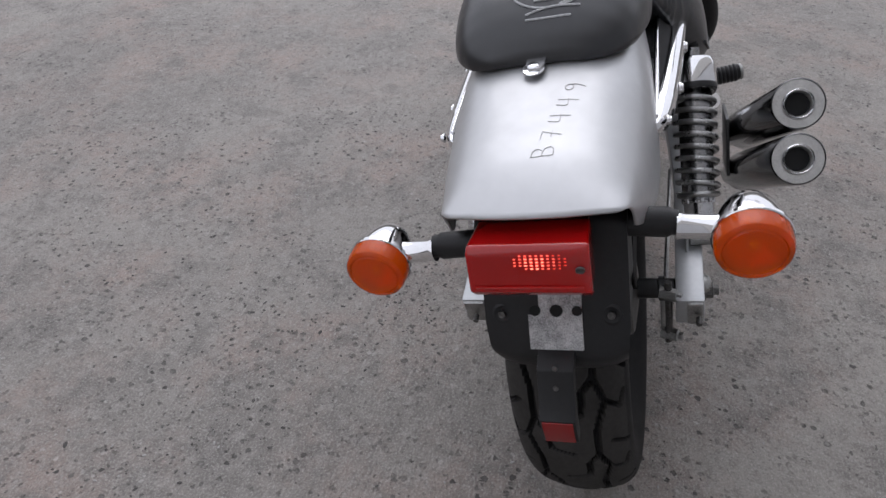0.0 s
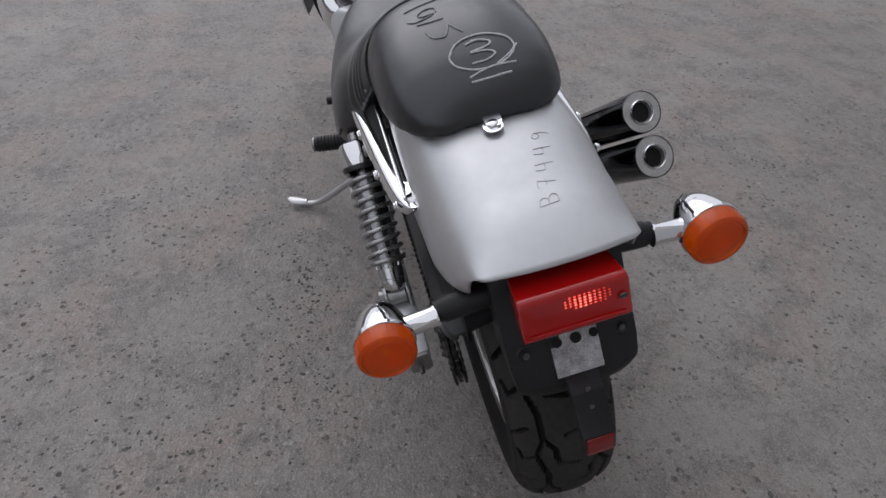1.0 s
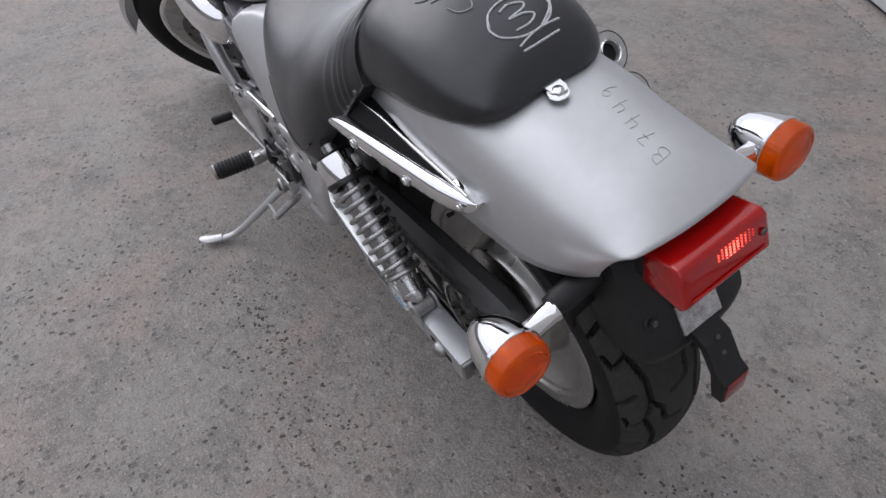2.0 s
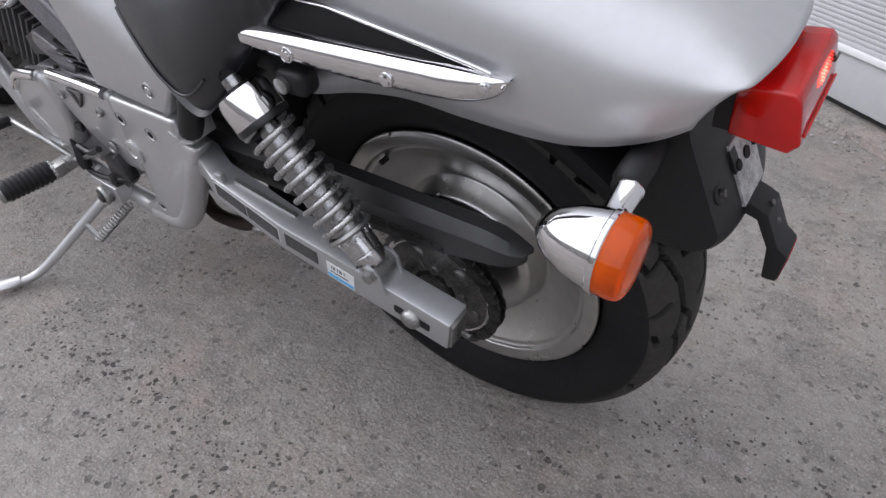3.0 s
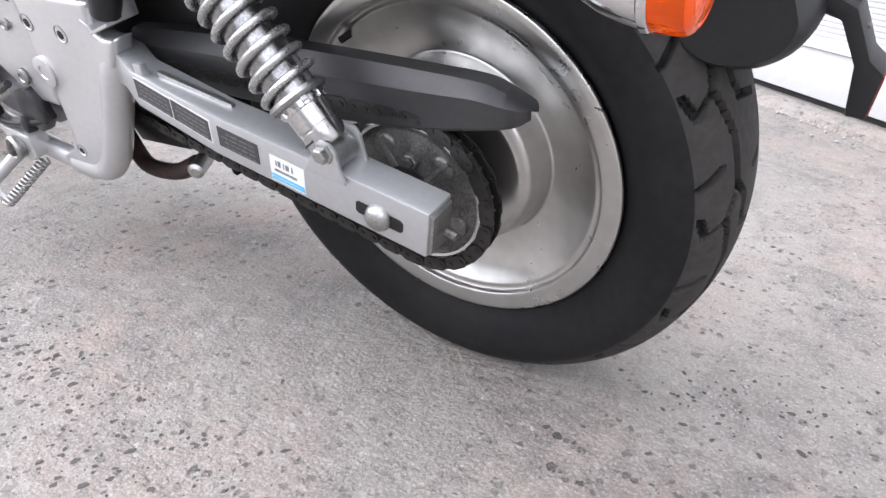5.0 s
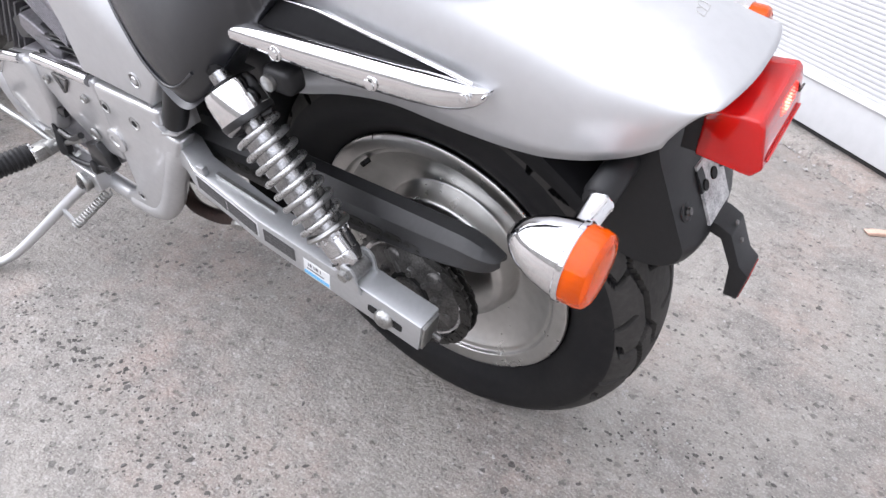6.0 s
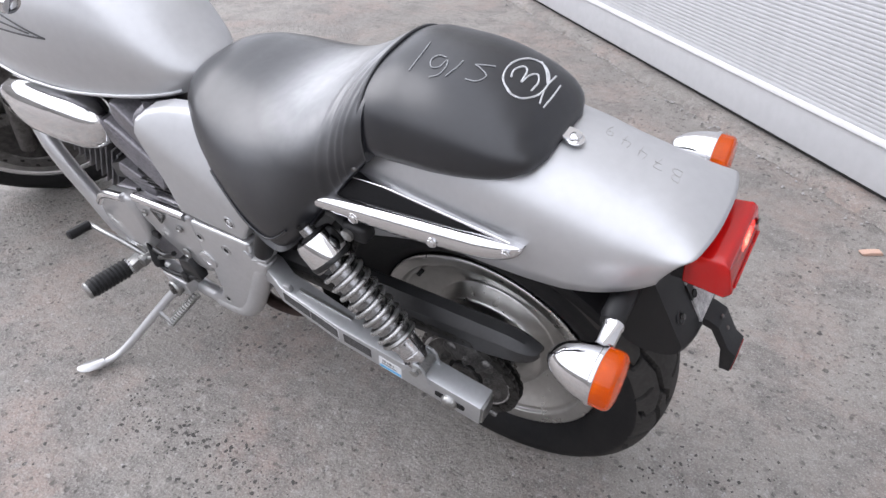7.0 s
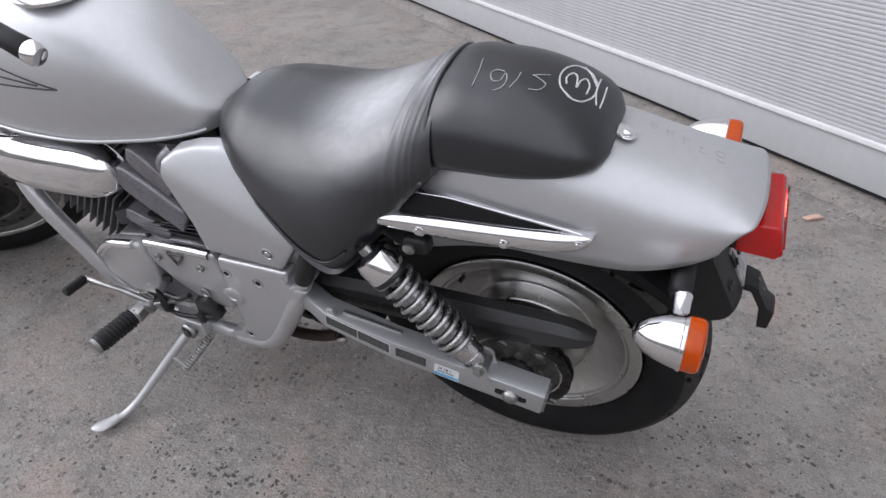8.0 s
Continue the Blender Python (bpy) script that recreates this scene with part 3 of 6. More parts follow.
            for y in (-1, 1):
                g.prism(shape, y * 0.0095 - 0.001, y * 0.0095 + 0.001)
                for cx in (-0.0079, 0.0079):
                    g.lathe([(0.003, 0), (0.003, 0.0022), (0.0, 0.0022)], (cx, y * 0.0095, 0), (0, y, 0), 6)
            outer = part("link", g, CHAINMAT, chain)
            outer.matrix_basis = m
        else:
            again(outer, chain, m)


build_sprocket_and_chain()

ARM_TURN = Matrix.Rotation(-math.atan2(0.078, 0.425), 4, "Y")


def arm_place(x, z):
    """From a place along the arm (from its rear end, above its middle line) to the bike's x and z."""
    p = ARM_TURN @ Vector((x, 0, z))
    return -0.069 + p.x, 0.324 + p.z


def build_swingarm(side):
    h = 0.0275
    wide = 0.190 if side > 0 else 0.178
    rings = []
    for u, top, y in ((0.0, h, wide), (0.16, h - 0.001, wide), (0.28, h - 0.005, wide), (0.42, h - 0.010, wide - 0.012), (0.465, h - 0.012, 0.160), (0.56, h - 0.014, 0.152)):
        (ax, az), (bx, bz) = arm_place(u, -h), arm_place(u, top)
        rings.append([(ax, min(0.150, y - 0.04), az), (ax, y, az), (bx, y, bz), (bx, min(0.150, y - 0.04), bz)])
    g = Geo().loft(rings)
    arm = part("swingarm", g.mirrored(side), ARM, bike, "silver-grey box-section swingarm", 0.003)
    ex, ez = arm_place(-0.001, 0)
    part("end_cap", Geo().prism([arm_place(*q) for q in ((-0.004, -h + 0.004), (0.0, -h + 0.003), (0.0, h - 0.003), (-0.004, h - 0.005))], 0.154, wide - 0.003).mirrored(side), STEEL, arm, "worn metal end cap", 0.001)
    part("axle_slot", Geo().prism([arm_place(*q) for q in ((0.028, -0.008), (0.031, -0.0105), (0.081, -0.0105), (0.084, -0.008), (0.084, 0.002), (0.081, 0.0045), (0.031, 0.0045), (0.028, 0.002))], wide - 0.004, wide + 0.0008).mirrored(side), HOLE, arm, "dark axle slot")
    cx, cz = arm_place(0.056, -0.003)
    part("axle_end", Geo().lathe([(0.0145, 0), (0.0145, 0.004), (0.012, 0.009), (0.006, 0.012), (0, 0.0125)], (cx, wide - 0.0005, cz), (0, 1, 0), 20).mirrored(side), STEEL, arm, "domed steel axle end")
    # clevis for the damper
    bx, bz = arm_place(0.115, 0.05)
    for y in (0.196, 0.158):
        o = [arm_place(*q) for q in ((0.092, 0.020), (0.142, 0.018), (0.134, 0.036), (0.129, 0.052), (0.122, 0.0605), (0.110, 0.0605), (0.103, 0.054), (0.098, 0.036))]
        part("bracket", Geo().prism(o, y - 0.004, y).mirrored(side), ARM, arm, bevel=0.001)
    part("bolt", Geo().lathe([(0.011, 0), (0.011, 0.002), (0.0085, 0.003), (0.0085, 0.009), (0.007, 0.010), (0, 0.010)], (bx, 0.196, bz), (0, 1, 0), 6).mirrored(side), STEEL, arm, "hexagonal steel bolt", angle=25)
    part("adjuster", Geo().tube([(ex - 0.006, 0.17, ez - 0.004), (ex - 0.018, 0.17, ez - 0.007)], 0.0045, 8).mirrored(side), DARK, arm, "chain adjuster screw")
    if side > 0:
        def flat(quad, low, high):
            """A thin plate on the arm's outer face, which falls inwards towards the front."""
            at = [(*arm_place(u, z), wide - 0.012 * max(0.0, u - 0.28) / 0.14) for u, z in quad]
            g = Geo()
            g.add([(x, y + low, z) for x, z, y in at] + [(x, y + high, z) for x, z, y in at], [(0, 1, 2, 3), (7, 6, 5, 4), (0, 4, 5, 1), (1, 5, 6, 2), (2, 6, 7, 3), (3, 7, 4, 0)])
            return g

        for a, b, c, d in ((0.212, 0.270, -0.012, 0.013), (0.283, 0.347, -0.013, 0.013), (0.349, 0.414, -0.013, 0.012)):
            if a > 0.28:
                part("decal_border", flat(((a - 0.002, c - 0.002), (b + 0.001, c - 0.002), (b + 0.001, d + 0.002), (a - 0.002, d + 0.002)), -0.0006, 0.0003), STICKER, arm, "pale decal border")
            lab = part("decal", flat(((a, c), (b, c), (b, d), (a, d)), -0.0005, 0.0007), DECAL, arm, "dark grey warning decal")
            random.seed(int(a * 1000))
            for r in range(4):
                z, x = d - 0.0055 - r * 0.0058, a + 0.005
                while x < b - 0.010:
                    w = 0.004 + 0.008 * random.random()
                    part("print_bar", flat(((x, z - 0.0009), (min(x + w, b - 0.005), z - 0.0009), (min(x + w, b - 0.005), z + 0.0012), (x, z + 0.0012)), 0.0003, 0.0010), PRINT, lab)
                    x += w + 0.0025
        st = part("sticker", Geo().prism([arm_place(*q) for q in ((0.150, -0.0225), (0.196, -0.0225), (0.196, 0.0095), (0.150, 0.0095))], 0.1895, 0.1905), STICKER, arm, "white sticker with blue foot")
        for z in (-0.0205, -0.0165):
            part("blue_bar", Geo().prism([arm_place(*q) for q in ((0.151, z), (0.195, z), (0.195, z + 0.003), (0.151, z + 0.003))], 0.1904, 0.1909), BLUE, arm, "blue printed bar")
        for x, wide_bar in ((0.1865, 0.0016), (0.1815, 0.0034), (0.1765, 0.0014), (0.1700, 0.0046), (0.1650, 0.0016)):
            part("print_bar", Geo().prism([arm_place(*q) for q in ((x, -0.002), (x + wide_bar, -0.002), (x + wide_bar, 0.005), (x, 0.005))], 0.1904, 0.1909), INK, arm, "grey printed bar")
        part("print_bar", Geo().prism([arm_place(*q) for q in ((0.160, -0.009), (0.190, -0.009), (0.190, -0.006), (0.160, -0.006))], 0.1904, 0.1909), INK, arm, "grey printed bar")
        o = [arm_place(*q) for q in ((0.27, h - 0.006), (0.385, h - 0.010), (0.385, h - 0.003), (0.27, h - 0.001))]
        part("cable_clip", Geo().prism(o, 0.160, 0.166), STEEL, arm, "thin metal guard clip")
        part("tab", Geo().box((*arm_place(0.405, h - 0.004)[:1], 0.172, arm_place(0.405, h - 0.004)[1]), (0.014, 0.010, 0.016)), ARM, arm, bevel=0.002)
    return arm


for s in (1, -1):
    build_swingarm(s)


def build_chain_guard():
    """Long black guard over the upper chain run, with a pointed tail."""
    line = [(0.42, 0.440, 0.390), (0.30, 0.449, 0.388), (0.20, 0.453, 0.387), (0.08, 0.454, 0.391), (-0.03, 0.454, 0.403), (-0.085, 0.453, 0.414), (-0.108, 0.447, 0.418), (-0.124, 0.440, 0.421), (-0.133, 0.435, 0.425)]
    rings = []
    for x, t, b in curve(line, 120):
        h = t - b
        k = 0.35 + 0.65 * math.sqrt(max(0.0, 1 - (max(0.0, -0.088 - x) / 0.0455) ** 2))  # rounded tail
        t, b = t - 0.006, b - 0.008
        ring = [(x, 0.082, t - 0.006), (x, 0.088, t), (x, 0.106, t - 0.001), (x, 0.119, t - h * 0.26), (x, 0.1205, t - h * 0.30), (x, 0.1230, b + 0.003), (x, 0.122, b), (x, 0.119, b), (x, 0.116, t - h * 0.40), (x, 0.102, t - 0.008), (x, 0.084, t - 0.012)]
        rings.append([(a, 0.088 + (y - 0.088) * k, z) for a, y, z in ring])
    part("chain_guard", Geo().loft(rings), GUARD, bike, "matt black plastic chain guard", angle=22)


build_chain_guard()


def build_shock(side):
    low, top = np.array((0.038, 0.176, 0.384)), np.array((0.222, 0.168, 0.618))
    d = top - low
    length = np.linalg.norm(d)
    d /= length
    at = lambda s: low + d * s
    g = Geo().lathe([(0.012, 0.0), (0.0190, 0.002), (0.0210, 0.005), (0.0214, 0.020), (0.0206, 0.021), (0.0206, 0.022), (0.0216, 0.023), (0.0218, 0.046), (0.0200, 0.048)], at(0.008), d, 56)
    sh = part("shock_absorber", g.mirrored(side), SATIN, bike, "chrome rear damper with coil spring")
    part("damper_body", Geo().lathe([(0.018, 0.050), (0.0238, 0.054), (0.0238, 0.205), (0.014, 0.207), (0.012, length - 0.01)], at(0.0), d, 40).mirrored(side), DAMPER, sh, "dull grey damper body")
    ring = []
    for k in range(96):
        q = 2 * math.pi * k / 96
        _, uu, ww = basis(d)
        ring.append((uu * math.cos(q) + ww * math.sin(q)) * (0.0248 if k // 4 % 2 else 0.0228))
    part("adjuster_ring", Geo().loft([[at(h) + p * f for p in ring] for h, f in ((0.050, 0.97), (0.051, 1.0), (0.057, 1.0), (0.058, 0.97))]).mirrored(side), SATIN, sh, "notched preload ring", angle=30)
    part("clip", Geo().tube([at(0.020) + p * 0.92 for p in ring[8:56:4]], 0.0012, 6).mirrored(side), BLACK, sh, "thin wire clip")
    part("lower_eye", Geo().lathe([(0.008, -0.017), (0.014, -0.015), (0.014, 0.015), (0.008, 0.017)], low, (0, 1, 0), 20).mirrored(side), STEEL, sh)
    turns, r = 8.6, 0.0290
    t = np.linspace(0, 1, 260)
    _, u, w = basis(d)
    path = [at(0.066 + 0.158 * k) + r * (u * math.cos(turns * 2 * math.pi * k) + w * math.sin(turns * 2 * math.pi * k)) for k in t]
    part("coil_spring", Geo().tube(path, 0.0042, 10).mirrored(side), SPRING, sh, "grey steel coil spring", angle=60)
    part("collar", Geo().lathe([(0.019, 0), (0.030, 0.001), (0.032, 0.004), (0.030, 0.008), (0.019, 0.009)], at(0.058), d, 28).mirrored(side), STEEL, sh)
    part("cap", Geo().lathe([(0.027, 0.0), (0.0335, 0.002), (0.0345, 0.006), (0.0335, 0.036), (0.030, 0.044), (0.026, 0.046), (0.022, 0.042), (0.012, 0.040)], at(0.226), d, 72).mirrored(side), CHROME, sh, "polished chrome shock cap", angle=25)
    part("top_mount", Geo().lathe([(0.021, 0.0), (0.021, 0.008), (0.011, 0.012), (0.011, 0.03)], at(0.264), d, 20).mirrored(side), RUBBER, sh, "black rubber top mount")
    part("cap_band", Geo().lathe([(0.0330, -0.004), (0.0342, -0.003), (0.0352, 0.003), (0.0340, 0.006)], at(0.226), d, 48, False).mirrored(side), BLACK, sh, "black band under the cap")
    part("mount_bolt", Geo().lathe([(0.012, 0), (0.012, 0.006), (0.008, 0.012), (0, 0.012)], at(length - 0.006) + np.array((0, -0.004, 0)), (0, 1, 0), 16).mirrored(side), RUBBER, sh)


for s in (1, -1):
    build_shock(s)

# ---- bodywork ----
FENDER = [  # x, crown height, edge height, half width, squareness
    (0.20, 0.735, 0.560, 0.108, 3.3), (0.14, 0.752, 0.575, 0.112, 3.3), (0.07, 0.764, 0.598, 0.115, 3.35), (0.0, 0.768, 0.610, 0.117, 3.4), (-0.07, 0.765, 0.608, 0.119, 3.4), (-0.14, 0.753, 0.607, 0.119, 3.3),
    (-0.19, 0.742, 0.611, 0.117, 2.95), (-0.235, 0.730, 0.620, 0.115, 2.8), (-0.275, 0.719, 0.634, 0.109, 2.8), (-0.308, 0.705, 0.656, 0.103, 3.0), (-0.332, 0.692, 0.677, 0.096, 3.8)]


def fender_shift(x):
    return -0.006 * min(1.0, max(0.0, (0.08 - x) / 0.2)) - 0.004 * max(0.0, (-x - 0.20) / 0.13)


def fender_place(x, k):
    """A place on the fender: k from -1 (right edge) over the crown to 1 (left edge)."""
    zc, ze, w, n = (table(FENDER, x, c) for c in (1, 2, 3, 4))
    t = abs(k) * math.pi / 2
    y = w * math.sin(t) ** (2 / n) * (1 if k > 0 else -1)
    z = ze + (zc - ze) * max(0.0, math.cos(t)) ** (2 / n)
    back = max(0.0, (-x - 0.18) / 0.145)
    y *= 1 - 0.11 * min(1.0, back) * max(0.0, (abs(k) - 0.45) / 0.55) ** 2.2
    return x + 0.014 * back * abs(y / w) ** 2.4, y + fender_shift(x), z


def fender_z(x, y):
    zc, ze, w, n = (table(FENDER, x, c) for c in (1, 2, 3, 4))
    return ze + (zc - ze) * max(0.0, 1 - abs((y - fender_shift(x)) / w) ** n) ** (1 / n)


def build_fender():
    ks = np.concatenate([np.linspace(-1, -0.62, 16), np.linspace(-0.58, 0.58, 26), np.linspace(0.62, 1, 16)])
    rings = []
    for q in np.linspace(0, 1, 90):
        ring = []
        for k in ks:
            tip = -0.332 + 0.038 * max(0.0, (abs(k) - 0.40) / 0.60) ** 2.6  # rounded rear corners
            ring.append(fender_place(0.20 + (tip - 0.20) * q, k))
        rings.append(ring)
    f = part("rear_fender", Geo().loft(rings, False, False), SILVER, bike, "silver painted steel rear fender with scratched lettering", angle=60)
    thick = f.modifiers.new("thickness", "SOLIDIFY")
    thick.thickness, thick.offset = 0.003, -1
    part("bolt", Geo().lathe([(0.0125, 0), (0.0128, 0.0010), (0.0122, 0.0018), (0.0078, 0.0020), (0.0068, 0.0026), (0.0066, 0.0056), (0.0054, 0.0066), (0, 0.0068)], (-0.143, 0.002, fender_z(-0.143, 0) + 0.005), (-0.18, 0, 1), 24), CHROME, f, "steel seat bolt with washer")
    tab = [[(x, y * w, 0.758 - 0.0 + (x + 0.14) * 0.15 + z) for y, z in ((-1, 0), (1, 0), (1, 0.003), (-1, 0.003))] for x, w in ((-0.10, 0.011), (-0.128, 0.011), (-0.143, 0.0100), (-0.150, 0.006))]
    part("seat_tab", Geo().loft([[(p[0], p[1], p[2] + 0.002) for p in r] for r in tab]), CHROME, f, "small chrome seat tab", angle=30)
    # dark inner guard over the tyre
    arcs = []
    for t in np.linspace(radians(-14), radians(136), 56):
        arcs.append([(0.338 * math.cos(t), y, 0.311 + (0.338 + dr) * math.sin(t)) for y, dr in ((-0.098, -0.03), (-0.095, -0.006), (-0.06, 0.004), (0, 0.006), (0.06, 0.004), (0.095, -0.006), (0.098, -0.03))])
    inner = part("inner_guard", Geo().loft(arcs, False, False), MATT, f, "black inner wheel guard", angle=60)
    sol = inner.modifiers.new("thickness", "SOLIDIFY")
    sol.thickness = 0.004
    return f


fender = build_fender()


def build_strut(side):
    """Chrome fender strut: a convex lower blade with a rounded tail, a sunk black channel above it and a thin upper rim."""
    rows, inlay, rim, rim_r = [], [], [], []
    for x in np.concatenate([np.linspace(0.182, -0.060, 46), -0.060 - 0.068 * np.sin(np.linspace(0.04, math.pi / 2, 30))]):
        t = np.clip((x + 0.128) / 0.31, 0, 1)
        end = math.sqrt(max(0.0, 1 - ((0.22 - min(t, 0.22)) / 0.22) ** 2))
        mid = 0.6665
        down = 0.0275 * end * (1 - 0.36 * max(0.0, (t - 0.55) / 0.45) ** 1.4) + 0.0004
        out = 0.1280 + 0.0300 * t ** 0.58 - 0.0125 * (1 - end)
        lift = 0.0085 * end + 0.0002
        inner = 0.1215
        rise = 0.027 * min(1, t * 1.5)
        zc, rz, ry = mid + (lift - down) / 2, (lift + down) / 2, max(0.002, (out - 0.1190) * max(min(1.0, 0.0190 / max(0.001, out - 0.1190)), min(1.0, 1.9 - 4.2 * t)))
        arc = [(x, out + 0.0035 - ry + ry * math.cos(a) ** 0.75, zc + rz * math.sin(abs(a)) ** 0.9 * (1 if a > 0 else -1)) for a in np.radians(np.linspace(-80, 86, 27))]
        top = arc[-1]
        # channel floor, 3 mm below the ridge
        rows.append([(x, 0.104, zc - rz * 0.8)] + arc + [(x, top[1] - 0.0016, top[2] - 0.0002), (x, top[1] - 0.0030, top[2] - 0.0054 * end), (x, inner - 0.003, mid + lift * 0.4 + rise - 0.004), (x, 0.104, mid + lift * 0.4 + rise - 0.004)])
        if 0.05 < t:
            a, b = np.array((top[1] - 0.0020, top[2] - 0.0016 * end)), np.array((inner + 0.0005, mid + lift * 0.5 + rise))
            inlay.append([(x, a[0], a[1] - 0.003), (x, a[0], a[1] + 0.0004), (x, b[0], b[1] + 0.0008), (x, b[0] - 0.002, b[1] - 0.002)])
        if 0.045 < t < 0.90:
            rim.append((x, inner + 0.0016, mid + lift * 0.6 + rise + 0.0012))
            rim_r.append(0.0024 * min(1.0, 0.35 + 1.2 * (0.90 - t)))
    st = part("fender_strut", Geo().loft(rows).mirrored(side), CHROME, bike, "chrome fender strut with black inlay", angle=40)
    part("inlay", Geo().loft(inlay).mirrored(side), MATT, st, "matt black inlay")
    part("upper_rim", Geo().tube(rim, rim_r, 10).mirrored(side), CHROME, st, "thin chrome rim")
    for x, y, z, r in ((0.117, 0.1575, 0.656, 0.009), (-0.009, 0.1500, 0.655, 0.008), (-0.112, 0.1360, 0.666, 0.006)):
        part("bolt", Geo().lathe([(r, 0), (r, 0.002), (r * 0.75, 0.003), (r * 0.72, 0.0048), (r * 0.5, 0.0054), (0, 0.0054)], (x, y - 0.0015, z), (0, 1, 0), 16).mirrored(side), CHROME, st)


for s in (1, -1):
    build_strut(s)

RIDER = [  # x, crown height, edge height, half width
    (0.525, 0.742, 0.722, 0.045), (0.50, 0.757, 0.708, 0.088), (0.46, 0.765, 0.678, 0.128), (0.41, 0.762, 0.636, 0.161), (0.36, 0.758, 0.598, 0.182), (0.32, 0.758, 0.568, 0.193),
    (0.28, 0.763, 0.554, 0.196), (0.24, 0.774, 0.578, 0.190), (0.20, 0.791, 0.625, 0.174), (0.16, 0.811, 0.672, 0.151), (0.125, 0.828, 0.712, 0.133), (0.10, 0.836, 0.738, 0.123)]
PILLION = [(0.104, 0.842, 0.750, 0.117), (0.085, 0.847, 0.749, 0.119), (0.04, 0.847, 0.749, 0.119), (-0.01, 0.841, 0.750, 0.118), (-0.05, 0.829, 0.752, 0.113), (-0.085, 0.813, 0.755, 0.104), (-0.108, 0.797, 0.758, 0.091), (-0.122, 0.781, 0.760, 0.074), (-0.130, 0.767, 0.762, 0.050)]
FOLDS = ((0.1105, 0.0052, 0.0036), (0.1205, 0.0060, 0.0038), (0.1320, 0.0052, 0.0042), (0.1500, 0.0036, 0.0055))  # x, height, half width


def fold(x, t):
    """Creases of the cover before the seam; they lean forward as they run down the flank."""
    x = x - 0.016 * abs(math.sin(t)) ** 3
    return sum(h * math.exp(-((x - c) / w) ** 2) for c, h, w in FOLDS) * (0.75 - 0.35 * abs(math.sin(t)) ** 2)


def saddle(rows, x0, x1, count, power):
    rings = []
    for x in np.linspace(x0, x1, count):
        zt, ze, w = (table(rows, x, c) for c in (1, 2, 3))
        ring = []
        for t in np.linspace(-math.pi / 2, math.pi / 2, 49):
            f = fold(x, t) if rows is RIDER else 0.0
            up = (zt - ze) * max(0.0, math.cos(t)) ** (2 / power)
            tuck = 0.5 * max(0.0, 0.030 * min(1.0, max(0.0, (0.70 - ze) / 0.06)) - up) if rows is RIDER else 0.0
            ring.append((x, (w - tuck + f * abs(math.sin(t))) * abs(math.sin(t)) ** (2 / power) * (1 if t > 0 else -1), ze + (zt - ze + f * math.cos(t)) * max(0.0, math.cos(t)) ** (2 / power)))
        ring += [(x, w * 0.96, ze - 0.006), (x, w * 0.85, ze - 0.004), (x, -w * 0.85, ze - 0.004), (x, -w * 0.96, ze - 0.006)]
        rings.append(ring)
    return rings


def pillion_z(x, y, power=2.5):
    zt, ze, w = (table(PILLION, x, c) for c in (1, 2, 3))
    return ze + (zt - ze) * max(0.0, 1 - abs(y / w) ** power) ** (1 / power)


def build_seat():
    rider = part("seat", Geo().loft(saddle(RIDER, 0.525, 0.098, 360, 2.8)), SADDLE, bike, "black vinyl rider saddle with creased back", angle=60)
    pill = part("pillion_pad", Geo().loft(saddle(PILLION, 0.104, -0.130, 60, 2.5)), VINYL, rider, "black vinyl pillion pad with chalk marks", angle=60)
    for x, rows, grow, r in ((0.1065, PILLION, 1.008, 0.0028),):
        zt, ze, w = (table(rows, max(x, 0.1) if rows is RIDER else 0.104, c) for c in (1, 2, 3))
        line = [(x, grow * w * abs(math.sin(t)) ** (2 / 2.4) * (1 if t > 0 else -1), ze + grow * (zt - ze) * max(0.0, math.cos(t)) ** (2 / 2.4)) for t in np.linspace(-math.pi / 2, math.pi / 2, 60)]
        part("piping", Geo().tube(line, r, 8), VINYL, rider, "black sewn piping", angle=60)
    for sd in (1, -1):
        welt = []
        for x in np.linspace(0.40, 0.235, 40):
            zt, ze, w = (table(RIDER, x, c) for c in (1, 2, 3))
            c = (0.030 / (zt - ze)) ** 1.4
            welt.append((x, sd * (w * math.sqrt(1 - c * c) ** (2 / 2.8) + 0.0005), ze + 0.030))
        part("welt", Geo().tube(welt, 0.0022, 8), VINYL, rider, "stitched lower welt", angle=60)
    part("strap_stud", Geo().lathe([(0.005, 0), (0.005, 0.002), (0.003, 0.005), (0, 0.005)], (0.118, 0.127, 0.722), (0, 1, 0), 12), DARK, rider)
    return rider, pill


seat, pillion = build_seat()


